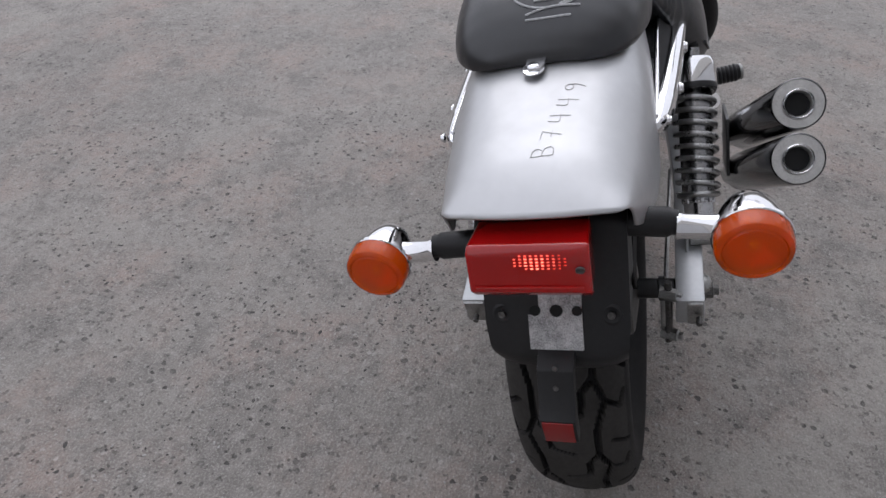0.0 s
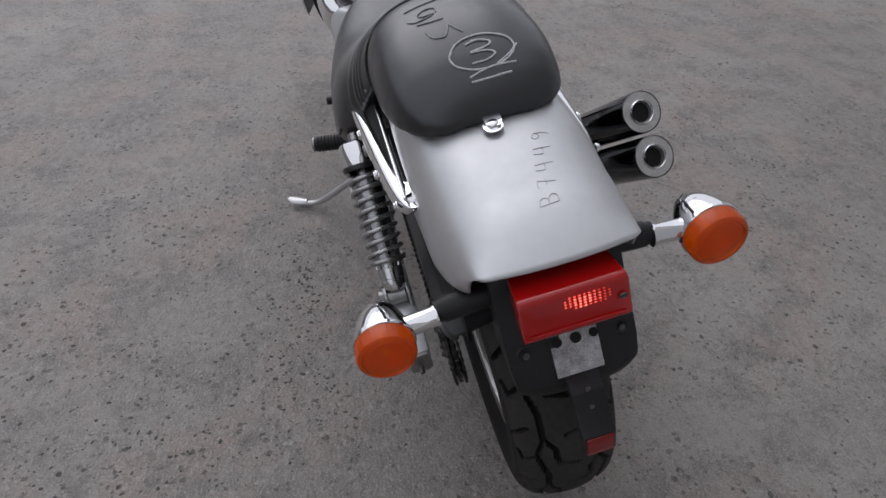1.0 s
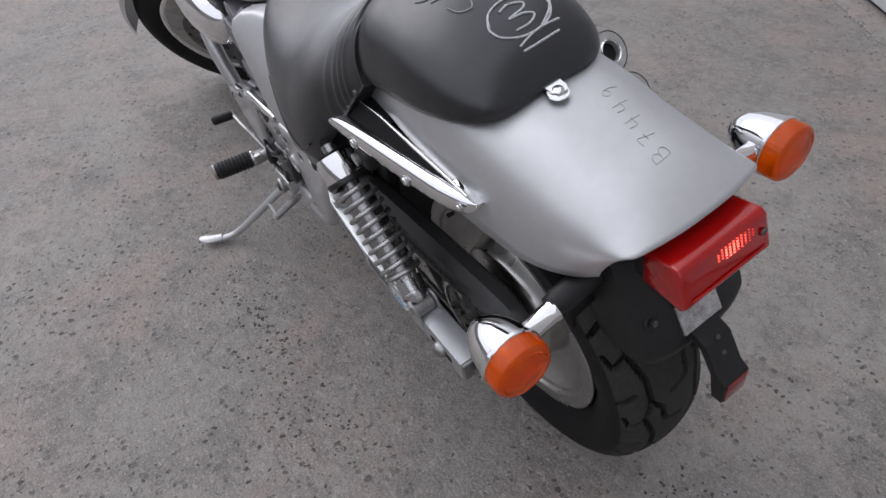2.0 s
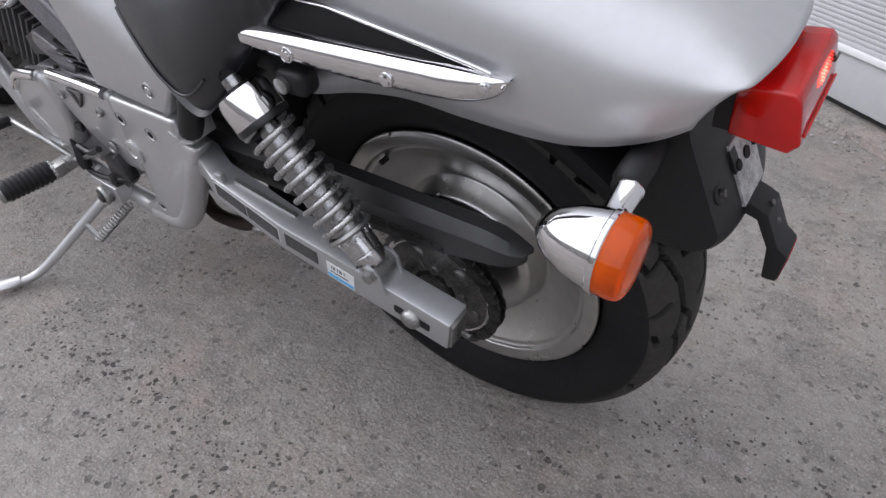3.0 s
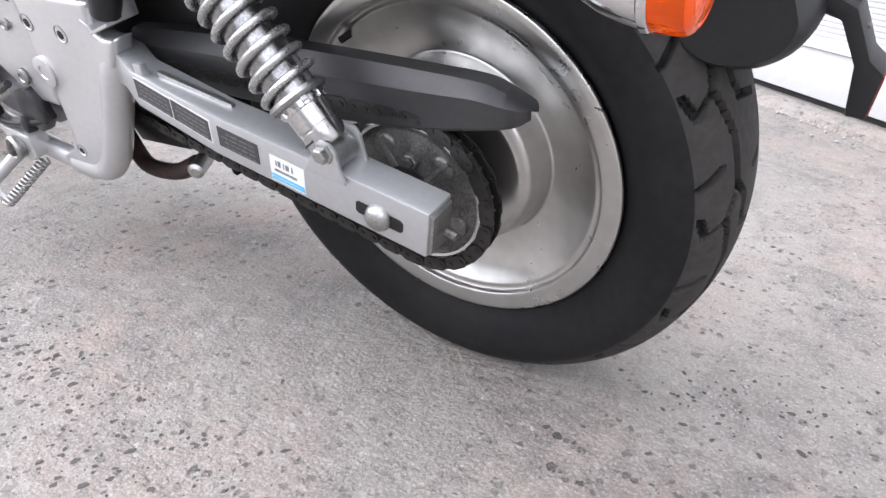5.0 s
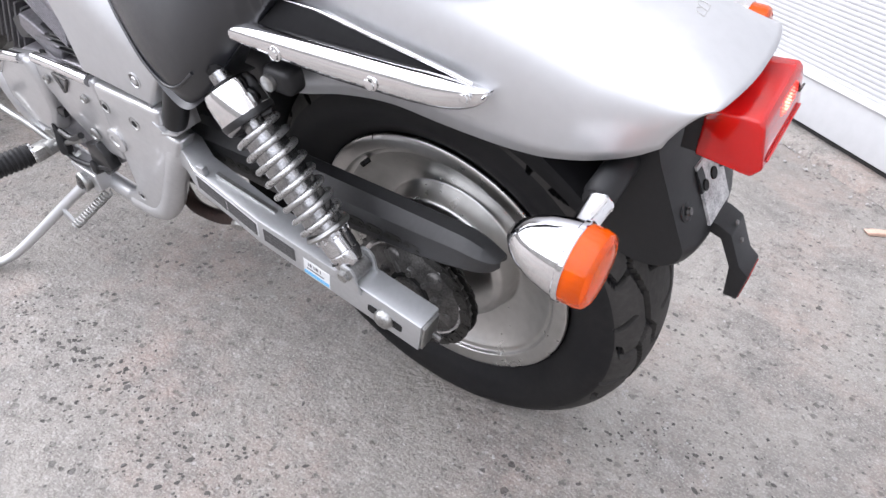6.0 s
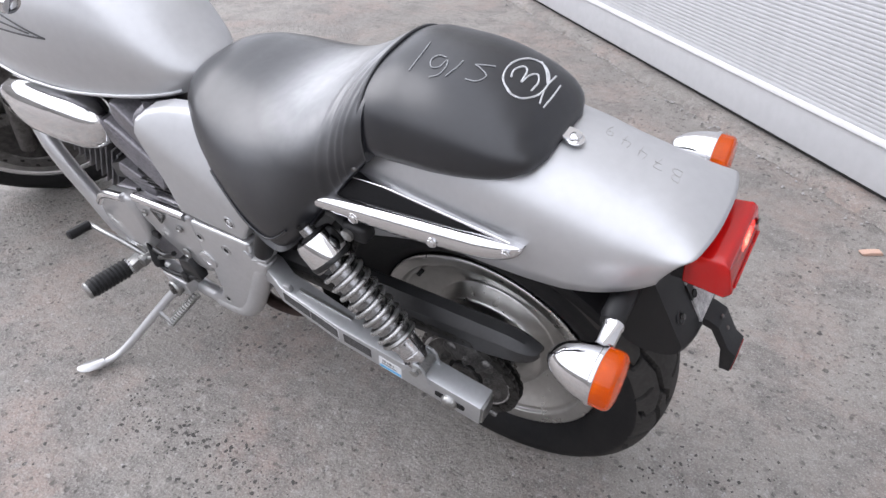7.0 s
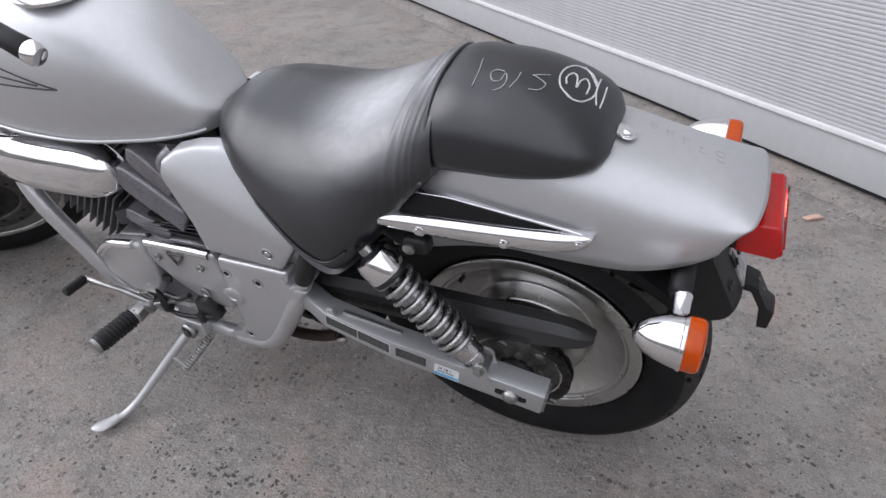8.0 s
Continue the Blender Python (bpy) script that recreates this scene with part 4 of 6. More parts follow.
def build_tail_light():
    mid = -0.0085
    pts = [(-0.304, 0.056, 0.671), (-0.350, 0.059, 0.674), (-0.3555, 0.0595, 0.668), (-0.364, 0.060, 0.628), (-0.356, 0.059, 0.617), (-0.304, 0.056, 0.620)]
    g = Geo().loft([[(x, mid + y * k, z) for x, y, z in pts] for k in np.linspace(-1, 1, 9)])
    tail = part("tail_light", g, RED, bike, "red plastic tail light, lit", 0.0035, steps=3)
    part("reflector_box", Geo().prism([(-0.290, 0.622), (-0.312, 0.622), (-0.312, 0.668), (-0.290, 0.668)], mid - 0.053, mid + 0.053), PLASTIC, tail, "black lamp base")
    a, b = np.array((-0.3558, 0.0, 0.667)), np.array((-0.364, 0.0, 0.628))
    dots = {}
    for r in range(5):
        for c in range(10):
            p = a + (b - a) * (0.02 + r * 0.085)
            y = mid + 0.011 - c * 0.0053
            if (r, c) in ((0, 0), (4, 0), (4, 1), (4, 9), (0, 9)):
                continue
            m = Matrix.Translation((p[0] - 0.0003, y, p[2])) @ Matrix.Rotation(radians(-11.7), 4, "Y")
            far = math.hypot((c - 3.6) / 4.2, (r - 2.2) / 3.4)  # the bulb sits behind the middle of the patch
            kind = HOTLAMP if far < 0.55 else LAMP if far < 0.95 else DIMLAMP
            if kind not in dots:
                size = 0.0027 if kind is HOTLAMP else 0.0023
                dots[kind] = part("facet", Geo().box((0, 0, 0), (0.0012, size, size * 0.6)), kind, tail, "lit red lamp facet", 0.0004, steps=1)
                dots[kind].matrix_basis = m
            else:
                again(dots[kind], tail, m)
    part("screw", Geo().lathe([(0.0045, 0), (0.0045, 0.002), (0.003, 0.002), (0.0025, 0.0008), (0, 0.0008)], (-0.3595, mid - 0.050, 0.652), (-1, 0, -0.2), 12), DARK, tail)
    part("lens_rib", Geo().tube([(-0.3640, mid - 0.052, 0.634), (-0.3640, mid + 0.052, 0.634)], 0.0012, 6), RED, tail)


build_tail_light()


def build_indicator(side):
    c = np.array((-0.260, 0.204 - 0.008 * side, 0.599 - 0.012 * side))
    g = Geo().lathe([(0.0, -0.061), (0.009, -0.059), (0.0175, -0.052), (0.0250, -0.041), (0.0312, -0.026), (0.0348, -0.011), (0.0365, 0.0), (0.037, 0.006), (0.034, 0.006), (0.030, -0.004)], c, (-1, 0, -0.04), 40, False)
    ind = part("indicator", g.mirrored(side), CHROME, bike, "chrome bullet indicator with amber lens", angle=50)
    lens = []
    ax, u, w = basis((-1, 0, -0.04))
    for r, h, rib in ((0.033, 0.002, 0), (0.0362, 0.006, 0.006), (0.0362, 0.0215, 0.006), (0.0350, 0.0255, 0), (0.0322, 0.0280, 0), (0.0300, 0.0286, 0), (0.0288, 0.0276, 0), (0.0274, 0.0288, 0), (0.016, 0.0305, 0), (0.0002, 0.0312, 0)):
        ring = []
        for k in range(144):
            q = 2 * math.pi * k / 144
            rr = r * (1 + rib * (k // 2 % 2))
            ring.append(c + ax * h + u * rr * math.cos(q) + w * rr * math.sin(q))
        lens.append(ring)
    part("lens", Geo().loft(lens).mirrored(side), AMBER, ind, "amber plastic lens", angle=28)
    part("bulb_dish", Geo().lathe([(0.031, 0.004), (0.026, -0.004), (0.014, -0.014), (0.006, -0.016), (0.006, 0.010), (0.0, 0.014)], c, (-1, 0, -0.04), 32, False).mirrored(side), CHROME, ind, "reflector dish and bulb")
    for dy in (-0.026, 0.026):
        part("screw", Geo().lathe([(0.0033, 0), (0.0033, 0.0025), (0, 0.0025)], c + np.array((-0.0262, dy, -0.001)), (-1, 0, 0), 8).mirrored(side), AMBER, ind)
    part("clamp_ring", Geo().lathe([(0.0373, 0.0), (0.0383, 0.001), (0.0383, 0.005), (0.0373, 0.006)], c, (-1, 0, -0.04), 40, False).mirrored(side), CHROME, ind)
    part("stalk", Geo().lathe([(0.0140, 0), (0.0140, 0.004), (0.0130, 0.006), (0.0130, 0.034), (0.0140, 0.040)], c + np.array((0.008, -0.070, 0.008)), (-0.02, 1, -0.08), 32).mirrored(side), CHROME, ind, "chrome stalk")
    part("rubber_mount", Geo().lathe([(0.016, -0.066), (0.016, -0.010), (0.0135, -0.006), (0.0135, 0.0), (0.011, 0.0)], c + np.array((0.012, -0.068, 0.010)), (-0.02, 1, -0.05), 24).mirrored(side), PLASTIC, ind, "black rubber mount")


for s in (1, -1):
    build_indicator(s)


def build_plate_bracket():
    # black housing under the tail light
    rings = []
    o = curve([(-0.215, 0.655), (-0.268, 0.648), (-0.286, 0.612), (-0.300, 0.582), (-0.3145, 0.550), (-0.329, 0.517), (-0.333, 0.500), (-0.325, 0.480), (-0.306, 0.466), (-0.284, 0.461), (-0.262, 0.463), (-0.242, 0.475), (-0.232, 0.500), (-0.228, 0.540), (-0.220, 0.600)], 60)
    for y in np.linspace(-1, 1, 33):
        k = 1 - 0.15 * abs(y) ** 3
        rings.append([(-0.26 + (x + 0.26) * k, -0.016 + (0.079 - 0.09 * max(0.0, 0.533 - z)) * y, 0.568 + (z - 0.568) * (1 - 0.10 * abs(y) ** 6)) for x, z in o])
    br = part("plate_bracket", Geo().loft(rings), PLASTIC, bike, "black plastic number plate bracket", angle=50)
    part("bare_plate", Geo().prism([(-0.3030, 0.580), (-0.3180, 0.549), (-0.3325, 0.516), (-0.3280, 0.514), (-0.3130, 0.549), (-0.297, 0.580)], -0.046, 0.012), PAPERW, br, "scuffed pale plate remnant")
    part("dark_smear", Geo().prism([(-0.3050, 0.576), (-0.3100, 0.567), (-0.3165, 0.553), (-0.3140, 0.552), (-0.3070, 0.566), (-0.3030, 0.575)], 0.000, 0.0135), PLASTIC, br)
    for y, z, r in ((-0.019, 0.557, 0.0068), (0.004, 0.557, 0.006), (-0.041, 0.557, 0.0055)):
        part("hole", Geo().lathe([(r, -0.003), (r, 0.0025), (0, 0.0025)], (-0.3135, y, z), (-0.91, 0, 0.42), 16), HOLE, br, "round dark hole")
    for y in (0.042, -0.076):
        part("grommet", Geo().lathe([(0.012, -0.004), (0.012, 0.001), (0.009, 0.0022), (0.006, 0.001), (0, 0.001)], (-0.3105, y, 0.549), (-0.91, 0, 0.42), 20), PLASTIC, br)
        part("screw", Geo().lathe([(0.0045, 0), (0.004, 0.003), (0, 0.003)], (-0.3130, y, 0.550), (-0.91, 0, 0.42), 8), DARK, br)
    # strip down to the reflector
    o = [(-0.312, 0.512), (-0.326, 0.502), (-0.345, 0.496), (-0.362, 0.462), (-0.366, 0.420), (-0.381, 0.420), (-0.384, 0.458), (-0.372, 0.468), (-0.354, 0.506), (-0.340, 0.513), (-0.330, 0.516)]
    arm = part("reflector_arm", Geo().prism(o, -0.036, 0.004), PLASTIC, bike, "black bent reflector arm", 0.002)
    part("reflector", Geo().prism([(-0.3838, 0.4565), (-0.3808, 0.421), (-0.3822, 0.421), (-0.3852, 0.456)], -0.033, 0.001), REDREFL, arm, "small red reflector", 0.001)
    for z, x in ((0.508, -0.3525), (0.488, -0.3625)):
        part("rivet", Geo().lathe([(0.0035, 0), (0.0025, 0.002), (0, 0.002)], (x, -0.016, z), (-1, 0, 0.4), 8), DARK, arm)


build_plate_bracket()


def build_mufflers():
    for k, (end, start, bend) in enumerate((((0.109, -0.306, 0.558), (0.47, -0.245, 0.308), 0), ((0.055, -0.303, 0.501), (0.416, -0.242, 0.251), 0))):
        e, s = np.array(end), np.array(start)
        d = (s - e) / np.linalg.norm(s - e)
        g = Geo().lathe([(0.0340, 0.006), (0.0348, 0.0), (0.0360, 0.001), (0.0365, 0.006), (0.0365, 0.30), (0.030, 0.34), (0.022, 0.36), (0.022, 0.40)], e, d, 44, False)
        mf = part("muffler", g, BLACKCHROME, bike, "dark chrome straight exhaust muffler", angle=40)
        part("end_plate", Geo().lathe([(0.0344, 0.004), (0.0340, 0.0012), (0.0225, 0.0012), (0.0215, 0.0), (0.0180, 0.0), (0.0172, 0.002), (0.0170, 0.05)], e, d, 40, False), ENDPLATE, mf, "grey muffler end plate")
        part("outlet_ring", Geo().lathe([(0.0216, 0.001), (0.0212, -0.0014), (0.0198, -0.0026), (0.0184, -0.0016), (0.0180, 0.004)], e, d, 40, False), CHROME, mf, "polished outlet ring", angle=60)
        part("bore", Geo().lathe([(0.0166, 0.0), (0.0166, 0.002)], e + d * 0.008, d, 24), HOLE, mf, "black exhaust bore")
    part("muffler_hanger", Geo().prism([(0.24, 0.36), (0.34, 0.33), (0.40, 0.42), (0.30, 0.44)], -0.232, -0.226), BLACK, bike, "black muffler hanger plate", 0.002)


build_mufflers()


def build_tank():
    rows = [(0.52, 0.735, 0.708, 0.030), (0.55, 0.770, 0.703, 0.070), (0.59, 0.820, 0.700, 0.096), (0.635, 0.864, 0.698, 0.114), (0.69, 0.900, 0.698, 0.132), (0.76, 0.926, 0.699, 0.150), (0.86, 0.938, 0.700, 0.158),
            (0.96, 0.934, 0.702, 0.154), (1.06, 0.912, 0.706, 0.136), (1.13, 0.880, 0.718, 0.105), (1.17, 0.84, 0.74, 0.05)]
    rings = []
    for x in np.linspace(0.52, 1.17, 60):
        zt, zb, w = (table(rows, x, c) for c in (1, 2, 3))
        ring = []
        for t in np.linspace(-math.pi / 2, math.pi / 2, 41):
            c, s = max(0.0, math.cos(t)), math.sin(t)
            z = zb + 0.02 + (zt - zb - 0.02) * c ** 0.85
            ring.append((x, w * abs(s) ** 0.8 * (1 if s > 0 else -1) * (1 - 0.10 * (1 - (z - zb) / (zt - zb)) ** 2), z))
        ring += [(x, w * 0.94, zb + 0.004), (x, w * 0.93, zb), (x, w * 0.6, zb), (x, -w * 0.6, zb), (x, -w * 0.93, zb), (x, -w * 0.94, zb + 0.004)]
        rings.append(ring)
    tank = part("fuel_tank", Geo().loft(rings), SILVER, bike, "silver teardrop fuel tank", angle=60)
    seam = [(x, 0.955 * table(rows, x, 3), table(rows, x, 2) + 0.006) for x in np.linspace(0.55, 1.14, 40)]
    part("seam", Geo().tube(seam, 0.003, 8), SILVER, tank, "rolled lower seam")
    def tank_y(x, z):
        zt, zb, w = (table(rows, x, c) for c in (1, 2, 3))
        c = np.clip((z - zb - 0.02) / (zt - zb - 0.02), 0, 1) ** (1 / 0.85)
        return w * math.sqrt(1 - c * c) ** 0.8 * (1 - 0.10 * (1 - (z - zb) / (zt - zb)) ** 2)

    for sd in (1, -1):
        g = Geo()
        for line in ([(0.762, 0.806), (0.82, 0.822), (0.90, 0.842), (0.98, 0.852)], [(0.762, 0.806), (0.82, 0.807), (0.90, 0.808), (0.98, 0.808)], [(0.80, 0.812), (0.88, 0.822), (0.98, 0.830)]):
            g.tube([(x, tank_y(x, z) + 0.0006, z) for x, z in curve(line, 16)], 0.0016, 6)
        part("badge", g.mirrored(sd), DECAL, tank, "dark winged tank badge outline")
    part("filler_console", Geo().lathe([(0.072, 0.0), (0.074, 0.006), (0.068, 0.016), (0.055, 0.022), (0.03, 0.026), (0, 0.027)], (0.80, 0.022, 0.926), (-0.10, 0.0, 1), 40), CHROME, tank, "chrome filler console")
    return tank


tank = build_tank()


def build_side_cover():
    """Silver cover under the saddle, with a slot."""
    o = [(0.606, 0.668), (0.600, 0.690), (0.580, 0.703), (0.545, 0.708), (0.50, 0.705), (0.44, 0.685), (0.37, 0.61), (0.372, 0.545), (0.412, 0.492), (0.578, 0.498), (0.583, 0.570)]
    c = np.array((0.48, 0.60))
    line = [(p[0] + (q[0] - p[0]) * k / 8, p[1] + (q[1] - p[1]) * k / 8) for p, q in zip(o, o[1:] + o[:1]) for k in range(8)]

    def face(x, z):
        """Upright below a sloping ridge, falling inwards above it."""
        over = z - (0.556 + 0.52 * (x - 0.37))
        soft = 0.5 * (over + math.sqrt(over * over + 0.00025))
        return 0.163 - 0.03 * max(0.0, z - 0.50) - 0.62 * soft

    rings = []
    for k, y in ((1.0, -0.030), (1.0, -0.010), (0.992, -0.004), (0.975, -0.001), (0.94, 0.0), (0.88, 0.0005), (0.8, 0.001), (0.7, 0.001), (0.6, 0.001), (0.5, 0.001), (0.4, 0.001), (0.3, 0.001), (0.2, 0.001), (0.1, 0.001)):
        rings.append([(c[0] + (x - c[0]) * k, y + face(c[0] + (x - c[0]) * k, c[1] + (z - c[1]) * k), c[1] + (z - c[1]) * k) for x, z in line])
    for s in (1, -1):
        h = Geo().loft(rings)
        cov = part("side_cover", h.mirrored(s), SILVER, bike, "silver triangular side cover", angle=45)
        part("cap", Geo().lathe([(0.0125, -0.002), (0.0125, 0.0012), (0.0110, 0.0018), (0.0100, 0.0004), (0.0065, 0.0004), (0.0055, 0.0018), (0, 0.0018)], (0.430, face(0.430, 0.529) + 0.001, 0.529), (0, 1, 0), 24).mirrored(s), SILVER_FRAME, cov, "round recessed fixing")
        part("recess", Geo().lathe([(0.0098, 0), (0.0098, 0.0008), (0.0066, 0.0008), (0.0066, 0)], (0.430, face(0.430, 0.529) + 0.0009, 0.529), (0, 1, 0), 24, False).mirrored(s), DARK, cov, "dark recess")


build_side_cover()


def build_frame_plate():
    o = [(0.565, 0.482), (0.405, 0.484), (0.416, 0.448), (0.400, 0.440), (0.372, 0.445), (0.440, 0.345), (0.500, 0.252), (0.535, 0.215), (0.590, 0.190), (0.640, 0.195), (0.648, 0.222), (0.606, 0.244), (0.585, 0.272), (0.575, 0.34), (0.578, 0.40)]
    for s in (1, -1):
        pl = part("frame_plate", Geo().prism(o, 0.132, 0.164).mirrored(s), SILVER_FRAME, bike, "silver frame side plate", 0.008, steps=3)
        for x, z, r in ((0.485, 0.437, 0.0105), (0.556, 0.444, 0.0105), (0.577, 0.249, 0.009)):
            part("hole", Geo().lathe([(r, -0.002), (r * 1.15, 0.0008), (r, 0.0008), (r * 0.9, -0.001), (0, -0.001)], (x, 0.164, z), (0, 1, 0), 18).mirrored(s), STEEL, pl)
            part("void", Geo().lathe([(r * 0.55, 0), (r * 0.55, 0.001), (0, 0.001)], (x + 0.001, 0.1635, z - 0.001), (0, 1, 0), 14).mirrored(s), HOLE, pl)
        part("edge_tube", Geo().tube(curve([(0.412, 0.144, 0.408), (0.425, 0.148, 0.385), (0.478, 0.148, 0.300), (0.515, 0.148, 0.248), (0.556, 0.148, 0.216), (0.625, 0.148, 0.211)], 30), 0.0205, 20).mirrored(s), SILVER_FRAME, pl, "rounded frame tube")
        part("pivot_cap", Geo().lathe([(0.022, 0), (0.022, 0.003), (0.020, 0.0042), (0.010, 0.0042), (0.009, 0.0025), (0, 0.0025)], (0.569, 0.164, 0.374), (0, 1, 0), 28).mirrored(s), SILVER_FRAME, pl, "round pivot cap")
        peg = part("passenger_peg", Geo().lathe([(0.015, 0), (0.0175, 0.002), (0.0180, 0.085), (0.0165, 0.104), (0.0120, 0.107)], (0.333, 0.150, 0.566), (0.43, 0.06, -0.90), 24).mirrored(s), PLASTIC, bike, "black rubber passenger peg, folded up")
        part("post_cap", Geo().lathe([(0.019, 0), (0.019, 0.004), (0, 0.006)], (0.332, 0.150, 0.567), (-0.43, 0, 0.90), 20).mirrored(s), STEEL, peg)
        cr = part("peg_bracket", Geo().prism([(0.388, 0.575), (0.362, 0.515), (0.362, 0.464), (0.406, 0.448), (0.424, 0.460), (0.422, 0.510), (0.412, 0.565)], 0.130, 0.134).mirrored(s), SILVER_FRAME, bike, "folded silver peg bracket", 0.001)
        for (ax, az), (bx, bz), y in (((0.362, 0.515), (0.362, 0.464), 0.148), ((0.362, 0.464), (0.406, 0.448), 0.170), ((0.406, 0.448), (0.424, 0.460), 0.166), ((0.424, 0.460), (0.422, 0.510), 0.160)):
            part("lip", Geo().prism([(ax, az), (bx, bz), (bx + 0.001, bz + 0.0035), (ax + 0.001, az + 0.0035)], 0.126, y).mirrored(s), SILVER_FRAME, cr, bevel=0.0008)


build_frame_plate()


def build_frame():
    for s in (1, -1):
        part("down_tube", Geo().tube(curve([(1.16, 0.05, 0.66), (1.07, 0.125, 0.52), (1.0, 0.135, 0.36), (0.965, 0.138, 0.285)], 20), 0.019, 18).mirrored(s), SILVER_FRAME, bike, "silver frame down tube")
        part("lower_tube", Geo().tube(curve([(0.965, 0.138, 0.285), (0.93, 0.140, 0.245), (0.86, 0.142, 0.232), (0.72, 0.145, 0.213), (0.62, 0.148, 0.212)], 22), 0.0165, 18).mirrored(s), SILVER_FRAME, bike, "silver lower frame tube")
        part("rear_rail", Geo().tube(curve([(0.46, 0.085, 0.665), (0.40, 0.105, 0.665), (0.30, 0.125, 0.655), (0.15, 0.125, 0.65), (0.0, 0.12, 0.65)], 20), 0.013, 12).mirrored(s), BLACK, bike, "black rear frame rail")
        part("shock_bracket", Geo().prism([(0.25, 0.66), (0.15, 0.645), (0.13, 0.60), (0.165, 0.575), (0.20, 0.60), (0.25, 0.605)], 0.118, 0.128).mirrored(s), BLACK, bike, "black damper bracket", 0.003)
    part("backbone", Geo().prism([(0.55, 0.70), (1.15, 0.72), (1.15, 0.66), (0.55, 0.64)], -0.05, 0.05), BLACK, bike, "black frame backbone under the tank", 0.01)
    part("lock_block", Geo().box((0.135, 0.138, 0.612), (0.044, 0.030, 0.032)), PLASTIC, bike, "black helmet lock block", 0.011, steps=4)
    part("lock_barrel", Geo().lathe([(0.010, 0), (0.010, 0.006), (0.007, 0.007), (0, 0.007)], (0.142, 0.153, 0.612), (0, 1, 0), 16), STEEL, bike, "helmet lock barrel")
    part("battery_box", Geo().prism([(0.57, 0.68), (0.20, 0.70), (0.27, 0.40), (0.57, 0.36)], -0.085, 0.085), BLACK, bike, "black battery box under the saddle", 0.01)


build_frame()


